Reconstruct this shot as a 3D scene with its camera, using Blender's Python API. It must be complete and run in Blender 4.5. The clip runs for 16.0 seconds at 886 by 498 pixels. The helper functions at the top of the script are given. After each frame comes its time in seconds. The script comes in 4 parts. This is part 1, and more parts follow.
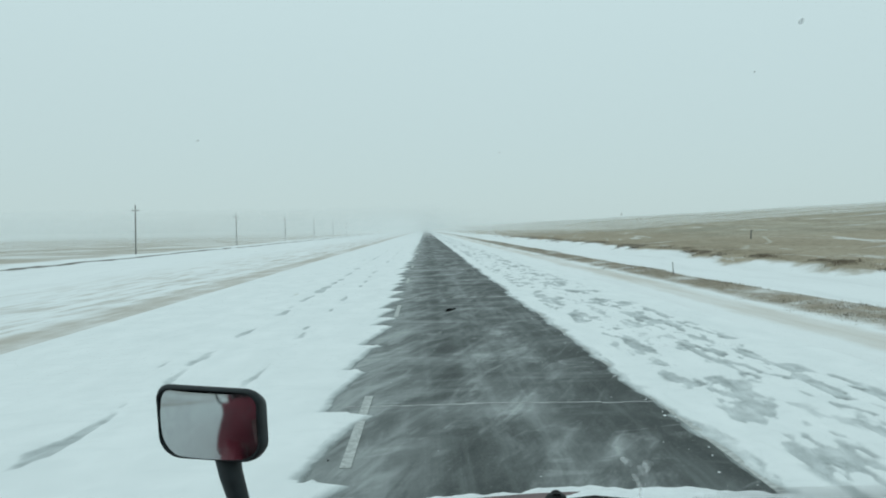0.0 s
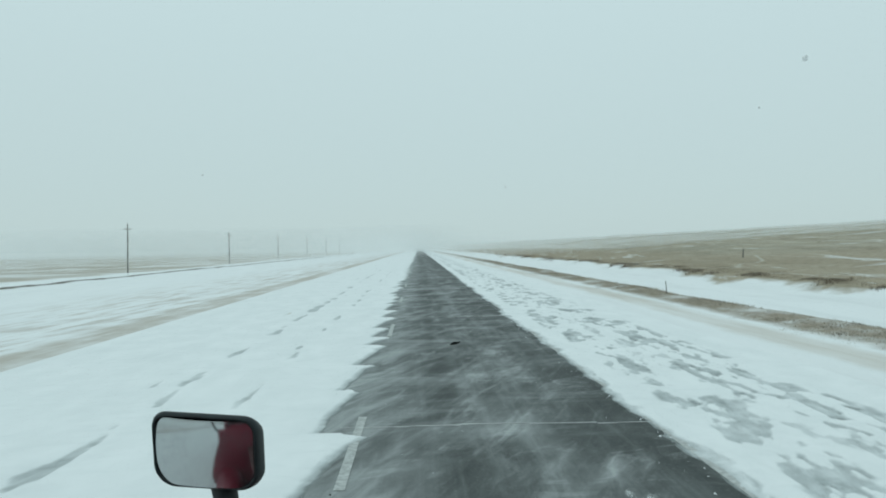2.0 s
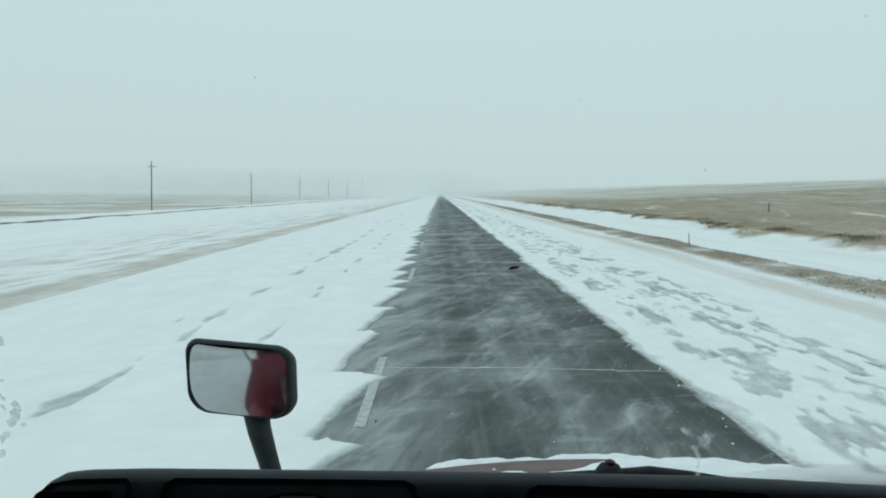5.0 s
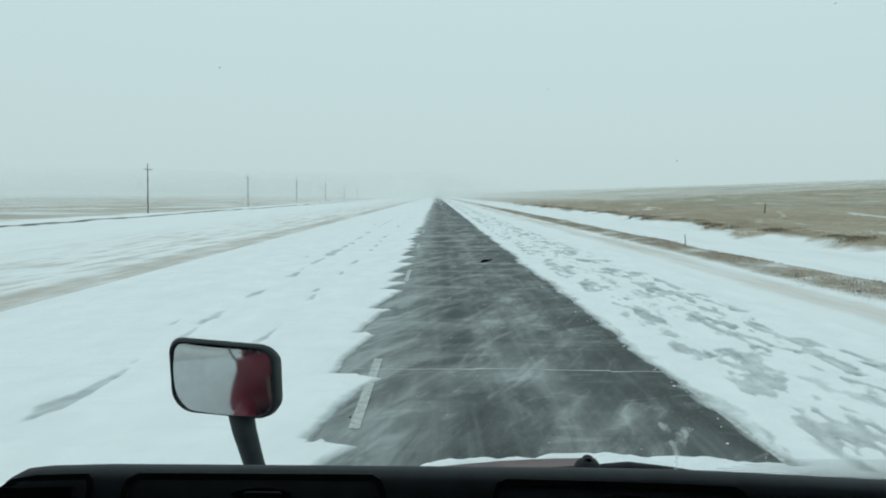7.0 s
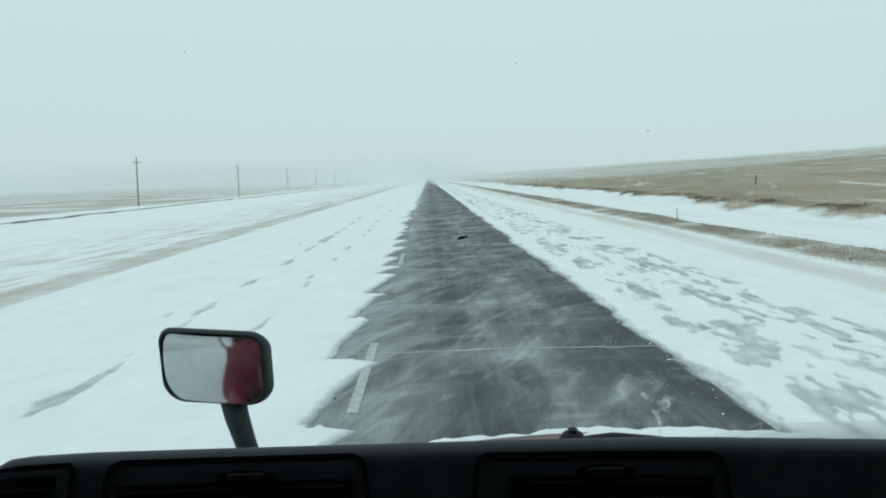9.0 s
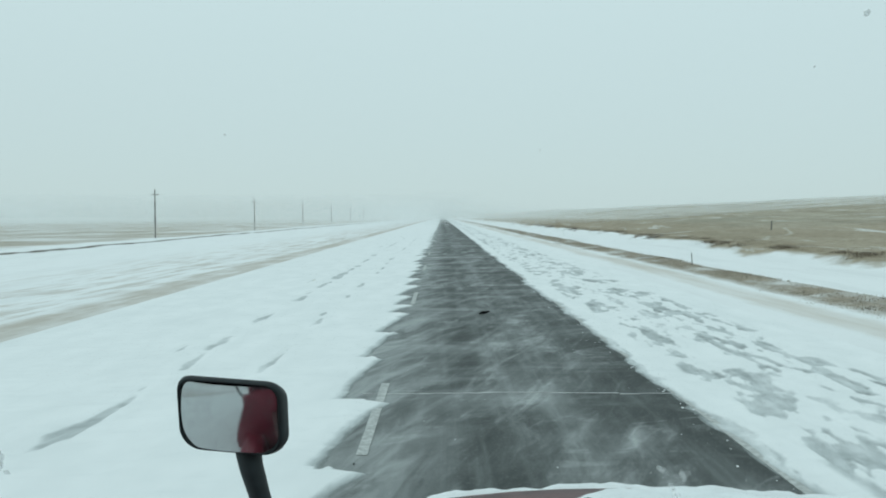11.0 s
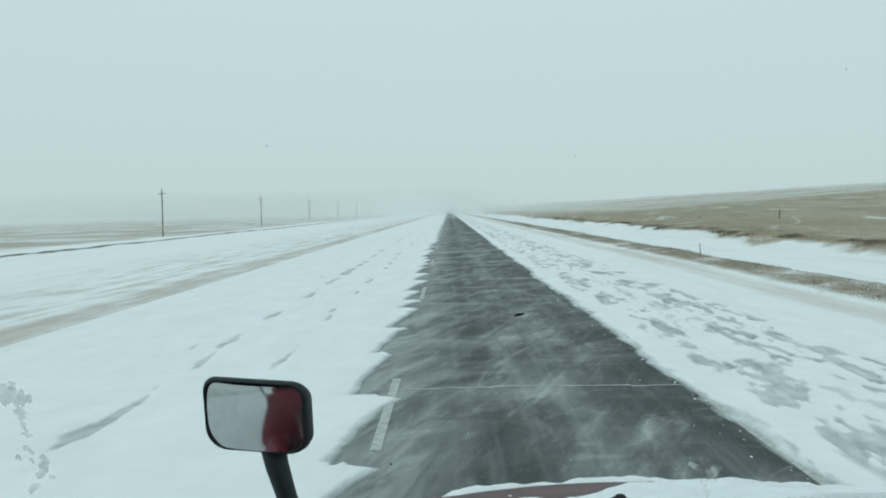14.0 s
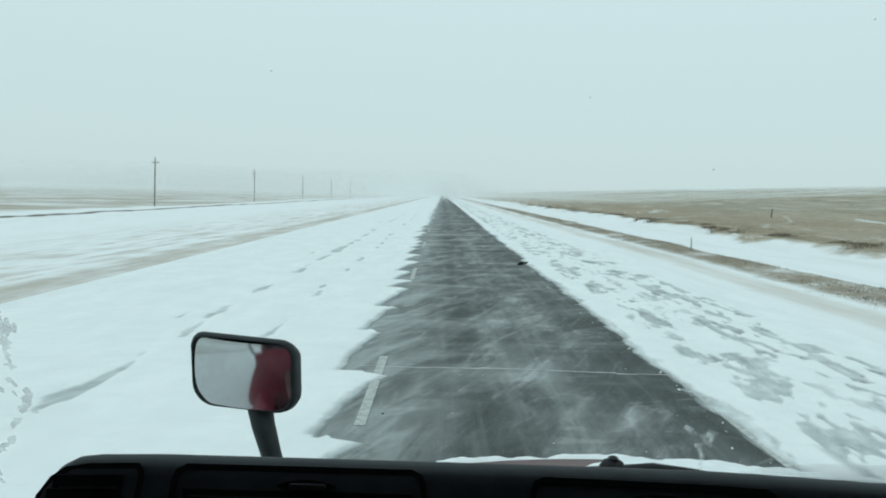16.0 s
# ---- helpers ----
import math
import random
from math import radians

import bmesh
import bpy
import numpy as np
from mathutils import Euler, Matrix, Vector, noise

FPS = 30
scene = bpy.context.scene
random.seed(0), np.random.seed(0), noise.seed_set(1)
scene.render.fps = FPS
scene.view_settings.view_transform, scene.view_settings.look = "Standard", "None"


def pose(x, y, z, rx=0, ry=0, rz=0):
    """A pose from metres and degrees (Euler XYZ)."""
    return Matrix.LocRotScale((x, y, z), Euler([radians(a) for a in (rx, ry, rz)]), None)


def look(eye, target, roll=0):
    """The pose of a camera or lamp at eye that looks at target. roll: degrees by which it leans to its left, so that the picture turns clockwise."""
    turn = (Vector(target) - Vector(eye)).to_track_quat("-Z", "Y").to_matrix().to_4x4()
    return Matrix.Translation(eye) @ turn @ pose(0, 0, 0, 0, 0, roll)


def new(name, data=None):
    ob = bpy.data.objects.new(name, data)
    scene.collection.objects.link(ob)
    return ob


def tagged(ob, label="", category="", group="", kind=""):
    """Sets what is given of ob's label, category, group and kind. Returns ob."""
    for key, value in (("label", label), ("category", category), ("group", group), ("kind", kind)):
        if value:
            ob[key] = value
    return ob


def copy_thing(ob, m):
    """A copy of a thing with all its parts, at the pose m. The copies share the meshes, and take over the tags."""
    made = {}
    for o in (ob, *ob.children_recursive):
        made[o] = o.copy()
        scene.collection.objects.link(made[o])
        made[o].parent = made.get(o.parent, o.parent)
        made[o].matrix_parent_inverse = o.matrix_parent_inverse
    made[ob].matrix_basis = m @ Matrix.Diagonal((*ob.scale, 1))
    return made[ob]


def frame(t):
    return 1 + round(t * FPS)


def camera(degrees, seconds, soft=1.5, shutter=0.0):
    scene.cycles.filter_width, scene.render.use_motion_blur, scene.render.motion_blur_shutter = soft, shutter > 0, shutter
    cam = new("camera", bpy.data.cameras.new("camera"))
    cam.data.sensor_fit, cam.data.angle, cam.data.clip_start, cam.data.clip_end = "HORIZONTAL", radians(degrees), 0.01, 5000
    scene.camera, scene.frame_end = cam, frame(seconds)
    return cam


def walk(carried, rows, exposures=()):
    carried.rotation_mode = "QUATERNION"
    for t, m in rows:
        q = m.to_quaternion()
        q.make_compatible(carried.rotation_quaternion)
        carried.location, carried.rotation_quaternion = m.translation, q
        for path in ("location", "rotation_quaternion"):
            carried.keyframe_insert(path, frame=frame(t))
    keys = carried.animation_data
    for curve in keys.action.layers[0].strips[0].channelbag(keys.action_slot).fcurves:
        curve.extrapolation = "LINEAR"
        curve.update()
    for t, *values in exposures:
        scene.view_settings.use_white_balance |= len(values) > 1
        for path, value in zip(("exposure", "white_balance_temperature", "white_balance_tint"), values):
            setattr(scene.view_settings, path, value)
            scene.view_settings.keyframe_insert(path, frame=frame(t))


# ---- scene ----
cam = camera(62.0, 16.0, soft=1.9)
PATH = [
    (0, (0.046, -0.134, 2.286), (0.094, 1.865, 2.232), -0.7),
    (0.5, (0.031, -0.114, 2.287), (0.097, 1.884, 2.238), -0.0),
    (1, (0.033, -0.11, 2.278), (0.113, 1.887, 2.223), 0.1),
    (1.5, (0.029, -0.133, 2.316), (0.107, 1.865, 2.311), 0.1),
    (2, (0.033, -0.13, 2.303), (0.1, 1.869, 2.299), -0.7),
    (2.5, (0.046, -0.144, 2.3), (0.11, 1.854, 2.236), -1.8),
    (3, (0.004, -0.079, 2.278), (0.042, 1.916, 2.143), -0.8),
    (3.5, (-0.019, -0.086, 2.275), (0.003, 1.91, 2.147), -0.3),
    (6, (-0.004, -0.078, 2.262), (0.009, 1.914, 2.087), 1.5),
    (6.5, (-0.012, -0.076, 2.247), (0.001, 1.915, 2.065), 1.6),
    (7, (0.019, -0.075, 2.262), (0.039, 1.919, 2.117), 0.7),
    (7.5, (-0.032, -0.068, 2.269), (-0.036, 1.925, 2.101), 1.2),
    (8, (-0.011, -0.066, 2.244), (-0.009, 1.922, 2.026), 0.4),
    (8.5, (0.0, -0.065, 2.263), (0.027, 1.924, 2.055), 0.4),
    (9, (0.038, -0.077, 2.257), (0.075, 1.914, 2.065), -1.3),
    (9.5, (0.048, -0.089, 2.263), (0.073, 1.906, 2.124), -1.6),
    (12, (0.016, -0.112, 2.329), (0.009, 1.887, 2.244), 0.7),
    (12.5, (0.051, -0.124, 2.339), (0.037, 1.873, 2.229), -1.0),
    (13, (0.01, -0.108, 2.301), (-0.017, 1.888, 2.176), -0.8),
    (13.5, (0.002, -0.114, 2.31), (-0.038, 1.883, 2.196), -1.0),
    (14, (-0.005, -0.113, 2.312), (-0.021, 1.884, 2.208), -1.0),
    (14.5, (0.011, -0.131, 2.337), (0.054, 1.867, 2.251), -0.1),
    (15, (-0.007, -0.113, 2.312), (0.048, 1.884, 2.218), 0.7),
    (15.5, (0.0, -0.111, 2.296), (0.031, 1.885, 2.176), 1.5),
    (16, (-0.018, -0.093, 2.266), (-0.011, 1.902, 2.117), 1.8),
]
walk(cam, [(t, look(eye, target, roll)) for t, eye, target, roll in PATH],
     ((0, 0.05), (2.3, 0.02), (3.0, 0.16), (3.5, 0.11), (6.0, 0.07), (6.5, 0.21), (7.0, 0.08), (7.5, 0.11), (8.0, 0.13), (9.0, 0.16), (9.7, 0.16), (11.8, 0.06), (15.3, 0.05), (16.0, 0.18)))

# ---- light ----
world = bpy.data.worlds.new("overcast_sky")
scene.world = world
world.use_nodes = True
wn = world.node_tree.nodes
wl = world.node_tree.links
wbg = wn["Background"]
wsky = wn.new("ShaderNodeTexSky")
wsky.sky_type = "NISHITA"
wsky.sun_disc = False
wsky.sun_elevation, wsky.sun_rotation = radians(38), radians(200)
wsc = wn.new("ShaderNodeVectorMath")
wsc.operation = "SCALE"
wsc.inputs["Scale"].default_value = 0.06
wl.new(wsky.outputs[0], wsc.inputs[0])
wco = wn.new("ShaderNodeTexCoord")
wsp = wn.new("ShaderNodeSeparateXYZ")
wl.new(wco.outputs["Generated"], wsp.inputs[0])
wrp = wn.new("ShaderNodeValToRGB")
wrp.color_ramp.elements[0].position = 0.0
wrp.color_ramp.elements[0].color = (0.508, 0.645, 0.650, 1)
wrp.color_ramp.elements[1].position = 0.30
wrp.color_ramp.elements[1].color = (0.566, 0.725, 0.743, 1)
wrp2 = wrp.color_ramp.elements.new(1.0)
wrp2.color = (0.685, 0.85, 0.872, 1)
wl.new(wsp.outputs["Z"], wrp.inputs[0])
wmx = wn.new("ShaderNodeMixRGB")
wmx.inputs[0].default_value = 0.06
wl.new(wrp.outputs[0], wmx.inputs[1])
wl.new(wsc.outputs[0], wmx.inputs[2])
wl.new(wmx.outputs[0], wbg.inputs[0])
wbg.inputs[1].default_value = 1.0

sun_data = bpy.data.lights.new("sun", "SUN")
sun_data.energy, sun_data.angle, sun_data.color = 0.3, radians(40), (1.0, 0.97, 0.93)
sun = new("sun", sun_data)
sun.matrix_world = look((-30, -60, 60), (0, 0, 0))

# ---- materials ----
def material(name):
    m = bpy.data.materials.new(name)
    m.use_nodes = True
    return m, m.node_tree.nodes, m.node_tree.links, m.node_tree.nodes["Principled BSDF"]


def noise_node(n, l, scale, detail=4.0, stretch=(1, 1, 1), rough=0.55, turn=0.0, twist=0.0):
    c = n.new("ShaderNodeTexCoord")
    mp = n.new("ShaderNodeMapping")
    mp.inputs["Scale"].default_value = stretch
    tr = n.new("ShaderNodeMapping")
    tr.inputs["Rotation"].default_value = (0, 0, radians(turn))
    t = n.new("ShaderNodeTexNoise")
    t.inputs["Scale"].default_value, t.inputs["Detail"].default_value, t.inputs["Roughness"].default_value = scale, detail, rough
    t.inputs["Distortion"].default_value = twist
    l.new(c.outputs["Object"], tr.inputs[0])
    l.new(tr.outputs[0], mp.inputs[0])
    l.new(mp.outputs[0], t.inputs["Vector"])
    return t.outputs["Fac"]


def ramp(n, l, src, lo, hi, a=0.0, b=1.0):
    r = n.new("ShaderNodeMapRange")
    r.interpolation_type = "SMOOTHSTEP"
    r.inputs[1].default_value, r.inputs[2].default_value = lo, hi
    r.inputs[3].default_value, r.inputs[4].default_value = a, b
    l.new(src, r.inputs[0])
    return r.outputs[0]


def op(n, l, kind, a, b):
    x = n.new("ShaderNodeMath")
    x.operation = kind
    for i, v in enumerate((a, b)):
        if isinstance(v, (int, float)):
            x.inputs[i].default_value = v
        else:
            l.new(v, x.inputs[i])
    return x.outputs[0]


def mix(n, l, fac, a, b):
    x = n.new("ShaderNodeMixRGB")
    for i, v in enumerate((fac, a, b)):
        if isinstance(v, (int, float)):
            x.inputs[i].default_value = v
        elif isinstance(v, tuple):
            x.inputs[i].default_value = (*v, 1)
        else:
            l.new(v, x.inputs[i])
    return x.outputs[0]


def relief(n, l, p, src, strength, distance):
    b = n.new("ShaderNodeBump")
    b.inputs["Strength"].default_value, b.inputs["Distance"].default_value = strength, distance
    l.new(src, b.inputs["Height"])
    l.new(b.outputs[0], p.inputs["Normal"])


def simple(name, color, rough=0.6, metal=0.0, vary=0.15, scale=12.0, bump=0.1, dist=0.003, spec=0.5):
    m, n, l, p = material(name)
    f = noise_node(n, l, scale, 5)
    dark = tuple(c * (1 - vary) for c in color)
    light = tuple(min(1, c * (1 + vary)) for c in color)
    l.new(mix(n, l, ramp(n, l, f, 0.3, 0.7), dark, light), p.inputs["Base Color"])
    p.inputs["Roughness"].default_value, p.inputs["Metallic"].default_value = rough, metal
    p.inputs["Specular IOR Level"].default_value = spec
    if bump:
        relief(n, l, p, noise_node(n, l, scale * 9, 3), bump, dist)
    return m


SNOW = (0.82, 0.865, 0.875)


def asphalt_material():
    m, n, l, p = material("frosted_asphalt")
    grit = noise_node(n, l, 90, 3)
    speck = noise_node(n, l, 26, 4)
    broad = noise_node(n, l, 0.9, 4, (1, 0.35, 1))
    base = mix(n, l, ramp(n, l, grit, 0.3, 0.7), (0.036, 0.042, 0.041), (0.062, 0.071, 0.069))
    base = mix(n, l, ramp(n, l, speck, 0.56, 0.72, 0, 0.5), base, (0.19, 0.21, 0.208))
    base = mix(n, l, ramp(n, l, broad, 0.35, 0.7, 0, 0.5), base, (0.105, 0.120, 0.118))
    # wheels have rubbed frost into long pale bands
    lanes = noise_node(n, l, 2.6, 5, (1, 0.05, 1), 0.62)
    base = mix(n, l, ramp(n, l, lanes, 0.46, 0.68, 0, 0.36), base, (0.235, 0.26, 0.257))
    c = n.new("ShaderNodeTexCoord")
    s = n.new("ShaderNodeSeparateXYZ")
    l.new(c.outputs["Object"], s.inputs[0])
    inner = ramp(n, l, s.outputs["X"], 2.1, 2.9, 1.0, 0.45)
    # tyres keep two tracks clear, frost stays between them
    middle = op(n, l, "MULTIPLY", ramp(n, l, s.outputs["X"], 0.45, 1.0), ramp(n, l, s.outputs["X"], 1.35, 2.0, 1.0, 0.0))
    frost = noise_node(n, l, 1.6, 7, (1, 0.22, 1), 0.66, 4, 0.6)
    base = mix(n, l, op(n, l, "MULTIPLY", middle, ramp(n, l, frost, 0.42, 0.68, 0.02, 0.38)), base, (0.36, 0.392, 0.388))
    # powder trailing over the lane: soft clouds, slanting wisps, thin curling crests
    cloud = noise_node(n, l, 0.62, 6, (1.0, 0.42, 1), 0.62, 17, 0.3)
    soft = noise_node(n, l, 1.7, 6, (1.0, 0.30, 1), 0.60, 19, 0.8)
    wisp = noise_node(n, l, 2.9, 6, (1.0, 0.17, 1), 0.58, 20, 0.9)
    hair = noise_node(n, l, 8.0, 5, (1.0, 0.16, 1), 0.62, 22, 0.6)
    band = noise_node(n, l, 0.60, 6, (0.45, 1.10, 1), 0.60, -12, 0.9)
    where = op(n, l, "MULTIPLY", ramp(n, l, cloud, 0.38, 0.66, 0.15, 1.0), inner)
    base = mix(n, l, op(n, l, "MULTIPLY", ramp(n, l, cloud, 0.42, 0.74, 0, 0.27), inner), base, (0.40, 0.435, 0.432))
    base = mix(n, l, op(n, l, "MULTIPLY", ramp(n, l, soft, 0.47, 0.72, 0, 0.42), where), base, (0.52, 0.56, 0.557))
    base = mix(n, l, op(n, l, "MULTIPLY", ramp(n, l, wisp, 0.50, 0.76, 0, 0.34), where), base, (0.64, 0.685, 0.684))
    base = mix(n, l, op(n, l, "MULTIPLY", ramp(n, l, hair, 0.50, 0.76, 0, 0.14), where), base, (0.62, 0.665, 0.664))
    base = mix(n, l, ramp(n, l, band, 0.47, 0.70, 0.0, 0.28), base, (0.50, 0.54, 0.538))
    curl = noise_node(n, l, 1.1, 4, (0.55, 0.85, 1), 0.5, -22, 1.2)
    crest = ramp(n, l, op(n, l, "ABSOLUTE", op(n, l, "SUBTRACT", curl, 0.5), 0), 0.045, 0.0)
    crest = op(n, l, "MULTIPLY", crest, ramp(n, l, soft, 0.48, 0.62, 0.0, 0.14))
    base = mix(n, l, crest, base, (0.66, 0.705, 0.704))
    margin = op(n, l, "MULTIPLY", ramp(n, l, s.outputs["X"], 0.4, -0.7, 0.0, 0.50), ramp(n, l, wisp, 0.36, 0.62, 0.30, 1.0))
    base = mix(n, l, margin, base, (0.46, 0.50, 0.497))
    l.new(base, p.inputs["Base Color"])
    p.inputs["Roughness"].default_value = 0.82
    p.inputs["Specular IOR Level"].default_value = 0.25
    relief(n, l, p, op(n, l, "ADD", grit, op(n, l, "MULTIPLY", wisp, 1.5)), 0.35, 0.004)
    return m


def snow_cover_material():
    m, n, l, p = material("drifted_snow")
    at = n.new("ShaderNodeAttribute")
    at.attribute_name = "depth"
    grain = noise_node(n, l, 55, 4)
    soft = noise_node(n, l, 1.6, 5, (1, 0.5, 1))
    comb = noise_node(n, l, 4.0, 8, (1, 0.30, 1), 0.68, 14, 0.5)
    ripple = noise_node(n, l, 3.2, 6, (0.45, 1.5, 1), 0.64, -10, 0.6)
    d = op(n, l, "ADD", at.outputs["Fac"], op(n, l, "MULTIPLY", op(n, l, "SUBTRACT", grain, 0.5), 0.005))
    d = op(n, l, "ADD", d, op(n, l, "MULTIPLY", op(n, l, "SUBTRACT", comb, 0.5), 0.013))
    d = op(n, l, "ADD", d, op(n, l, "MULTIPLY", op(n, l, "SUBTRACT", ripple, 0.5), 0.011))
    film = mix(n, l, ramp(n, l, soft, 0.3, 0.7), (0.38, 0.424, 0.428), (0.53, 0.58, 0.585))
    streak = noise_node(n, l, 1.1, 7, (1.1, 0.22, 1), 0.66, 12, 0.3)
    smear = noise_node(n, l, 6.5, 7, (1, 0.20, 1), 0.74, 16, 0.4)
    film = mix(n, l, ramp(n, l, smear, 0.50, 0.30, 0, 0.5), film, (0.22, 0.245, 0.245))
    film = mix(n, l, ramp(n, l, smear, 0.48, 0.74, 0, 0.7), film, (0.66, 0.71, 0.715))
    snow = mix(n, l, ramp(n, l, soft, 0.35, 0.7), (0.758, 0.802, 0.806), (0.805, 0.846, 0.850))
    snow = mix(n, l, ramp(n, l, streak, 0.46, 0.74, 0, 0.24), snow, (0.63, 0.68, 0.688))
    snow = mix(n, l, ramp(n, l, ripple, 0.52, 0.36, 0, 0.20), snow, (0.66, 0.71, 0.718))
    bare = mix(n, l, ramp(n, l, grain, 0.3, 0.7), (0.16, 0.182, 0.18), (0.26, 0.287, 0.285))
    film = mix(n, l, ramp(n, l, d, -0.0085, 0.0), bare, film)
    l.new(mix(n, l, ramp(n, l, d, -0.003, 0.017), film, snow), p.inputs["Base Color"])
    p.inputs["Roughness"].default_value = 0.9
    p.inputs["Specular IOR Level"].default_value = 0.15
    relief(n, l, p, op(n, l, "ADD", grain, op(n, l, "MULTIPLY", comb, 2.5)), 0.25, 0.008)
    return m


def ground_material():
    m, n, l, p = material("snowy_prairie")
    c = n.new("ShaderNodeTexCoord")
    s = n.new("ShaderNodeSeparateXYZ")
    l.new(c.outputs["Object"], s.inputs[0])
    X, Y = s.outputs["X"], s.outputs["Y"]
    wob = op(n, l, "SUBTRACT", noise_node(n, l, 0.06, 2), 0.5)
    wobs = op(n, l, "SUBTRACT", noise_node(n, l, 0.7, 5), 0.5)
    xw = op(n, l, "ADD", X, op(n, l, "ADD", op(n, l, "MULTIPLY", wob, 9.0), op(n, l, "MULTIPLY", wobs, 1.0)))
    xs = op(n, l, "ADD", X, op(n, l, "ADD", op(n, l, "MULTIPLY", wob, 1.5), op(n, l, "MULTIPLY", wobs, 0.7)))
    grain = noise_node(n, l, 6, 5)
    streak = noise_node(n, l, 0.7, 5, (1, 0.10, 1), 0.6)
    patch = noise_node(n, l, 0.05, 5, (0.8, 1.3, 1), 0.6)
    fine = noise_node(n, l, 0.55, 5, (1, 0.7, 1), 0.65)
    snow = mix(n, l, grain, (0.75, 0.79, 0.795), (0.825, 0.86, 0.865))
    snow = mix(n, l, ramp(n, l, streak, 0.45, 0.75, 0, 0.35), snow, (0.60, 0.635, 0.637))
    rows = noise_node(n, l, 0.32, 6, (1, 0.16, 1), 0.66, 8, 0.3)
    tussock = noise_node(n, l, 2.4, 5, (1, 0.8, 1), 0.7)
    grass = mix(n, l, ramp(n, l, fine, 0.3, 0.7), (0.25, 0.228, 0.175), (0.385, 0.355, 0.28))
    grass = mix(n, l, ramp(n, l, rows, 0.36, 0.64), grass, (0.44, 0.405, 0.325))
    grass = mix(n, l, ramp(n, l, patch, 0.50, 0.36, 0, 0.55), grass, (0.30, 0.293, 0.235))
    fallow = ramp(n, l, op(n, l, "ADD", X, op(n, l, "MULTIPLY", wob, 30.0)), 34, 44, 0.55, 0.0)
    grass = mix(n, l, fallow, grass, (0.325, 0.272, 0.195))
    ruts = ramp(n, l, op(n, l, "ABSOLUTE", op(n, l, "SUBTRACT", noise_node(n, l, 0.055, 3, (1, 0.22, 1), 0.5, 10, 0.6), 0.5), 0), 0.008, 0.0, 0.0, 0.55)
    grass = mix(n, l, ruts, grass, (0.56, 0.55, 0.50))
    grass = mix(n, l, ramp(n, l, tussock, 0.50, 0.34, 0, 0.55), grass, (0.165, 0.148, 0.11))
    dirt = mix(n, l, ramp(n, l, grain, 0.3, 0.7), (0.20, 0.17, 0.125), (0.36, 0.315, 0.245))

    def band(src, a, b, cc, d):
        return op(n, l, "MULTIPLY", ramp(n, l, src, a, b), ramp(n, l, src, cc, d, 1.0, 0.0))
    # grass field on the rise, with snow lying in its hollows
    f_r = ramp(n, l, op(n, l, "ADD", xw, op(n, l, "MULTIPLY", op(n, l, "SUBTRACT", fine, 0.5), 2.2)), 22.3, 23.4)
    f_r = op(n, l, "MULTIPLY", f_r, ramp(n, l, rows, 0.615, 0.67, 1.0, 0.42))
    f_r = op(n, l, "MULTIPLY", f_r, ramp(n, l, patch, 0.60, 0.68, 1.0, 0.55))
    f_r = op(n, l, "MULTIPLY", f_r, ramp(n, l, fine, 0.60, 0.80, 1.0, 0.6))
    col = mix(n, l, f_r, snow, grass)
    # dirty verge beside the shoulder
    v_r = op(n, l, "MULTIPLY", band(xs, 10.2, 10.9, 12.4, 13.4), ramp(n, l, op(n, l, "ADD", op(n, l, "MULTIPLY", fine, 0.6), op(n, l, "MULTIPLY", patch, 0.5)), 0.70, 0.50, 0.25, 0.95))
    col = mix(n, l, v_r, col, dirt)
    t_r = op(n, l, "MULTIPLY", band(xs, 8.3, 8.9, 9.6, 10.3), ramp(n, l, streak, 0.35, 0.65, 0.25, 0.75))
    col = mix(n, l, t_r, col, (0.54, 0.505, 0.44))
    # gravel showing along the far shoulder, and streaks behind it
    xg = op(n, l, "ADD", xs, op(n, l, "MULTIPLY", wobs, 1.2))
    g_l = op(n, l, "MULTIPLY", band(xg, -11.0, -9.5, -8.4, -7.6), ramp(n, l, op(n, l, "ADD", op(n, l, "MULTIPLY", streak, 0.55), op(n, l, "MULTIPLY", fine, 0.45)), 0.36, 0.60, 0.20, 0.85))
    col = mix(n, l, g_l, col, (0.45, 0.42, 0.365))
    comb = noise_node(n, l, 1.7, 7, (1, 0.07, 1), 0.68, 3, 0.2)
    s_l = op(n, l, "MULTIPLY", band(xs, -24.0, -12.0, -9.6, -8.6), ramp(n, l, op(n, l, "ADD", op(n, l, "MULTIPLY", comb, 0.6), op(n, l, "MULTIPLY", fine, 0.4)), 0.45, 0.60, 0.0, 0.75))
    col = mix(n, l, s_l, col, (0.47, 0.445, 0.395))
    mud = op(n, l, "MULTIPLY", band(xs, -15.0, -13.0, -9.0, -8.2), ramp(n, l, op(n, l, "ADD", op(n, l, "MULTIPLY", grain, 0.35), op(n, l, "MULTIPLY", comb, 0.65)), 0.56, 0.66, 0.0, 0.6))
    col = mix(n, l, mud, col, (0.30, 0.275, 0.225))
    # bare edge of a track in front of the poles, and fields behind them
    k_l = op(n, l, "MULTIPLY", band(xs, -39.9, -39.3, -38.5, -38.0), ramp(n, l, fine, 0.3, 0.6, 0.6, 1.0))
    col = mix(n, l, k_l, col, (0.15, 0.14, 0.12))
    f_l = band(xw, -420, -160, -52, -47)
    f_l = op(n, l, "MULTIPLY", f_l, ramp(n, l, patch, 0.36, 0.58, 0.20, 0.80))
    col = mix(n, l, f_l, col, grass)
    l.new(col, p.inputs["Base Color"])
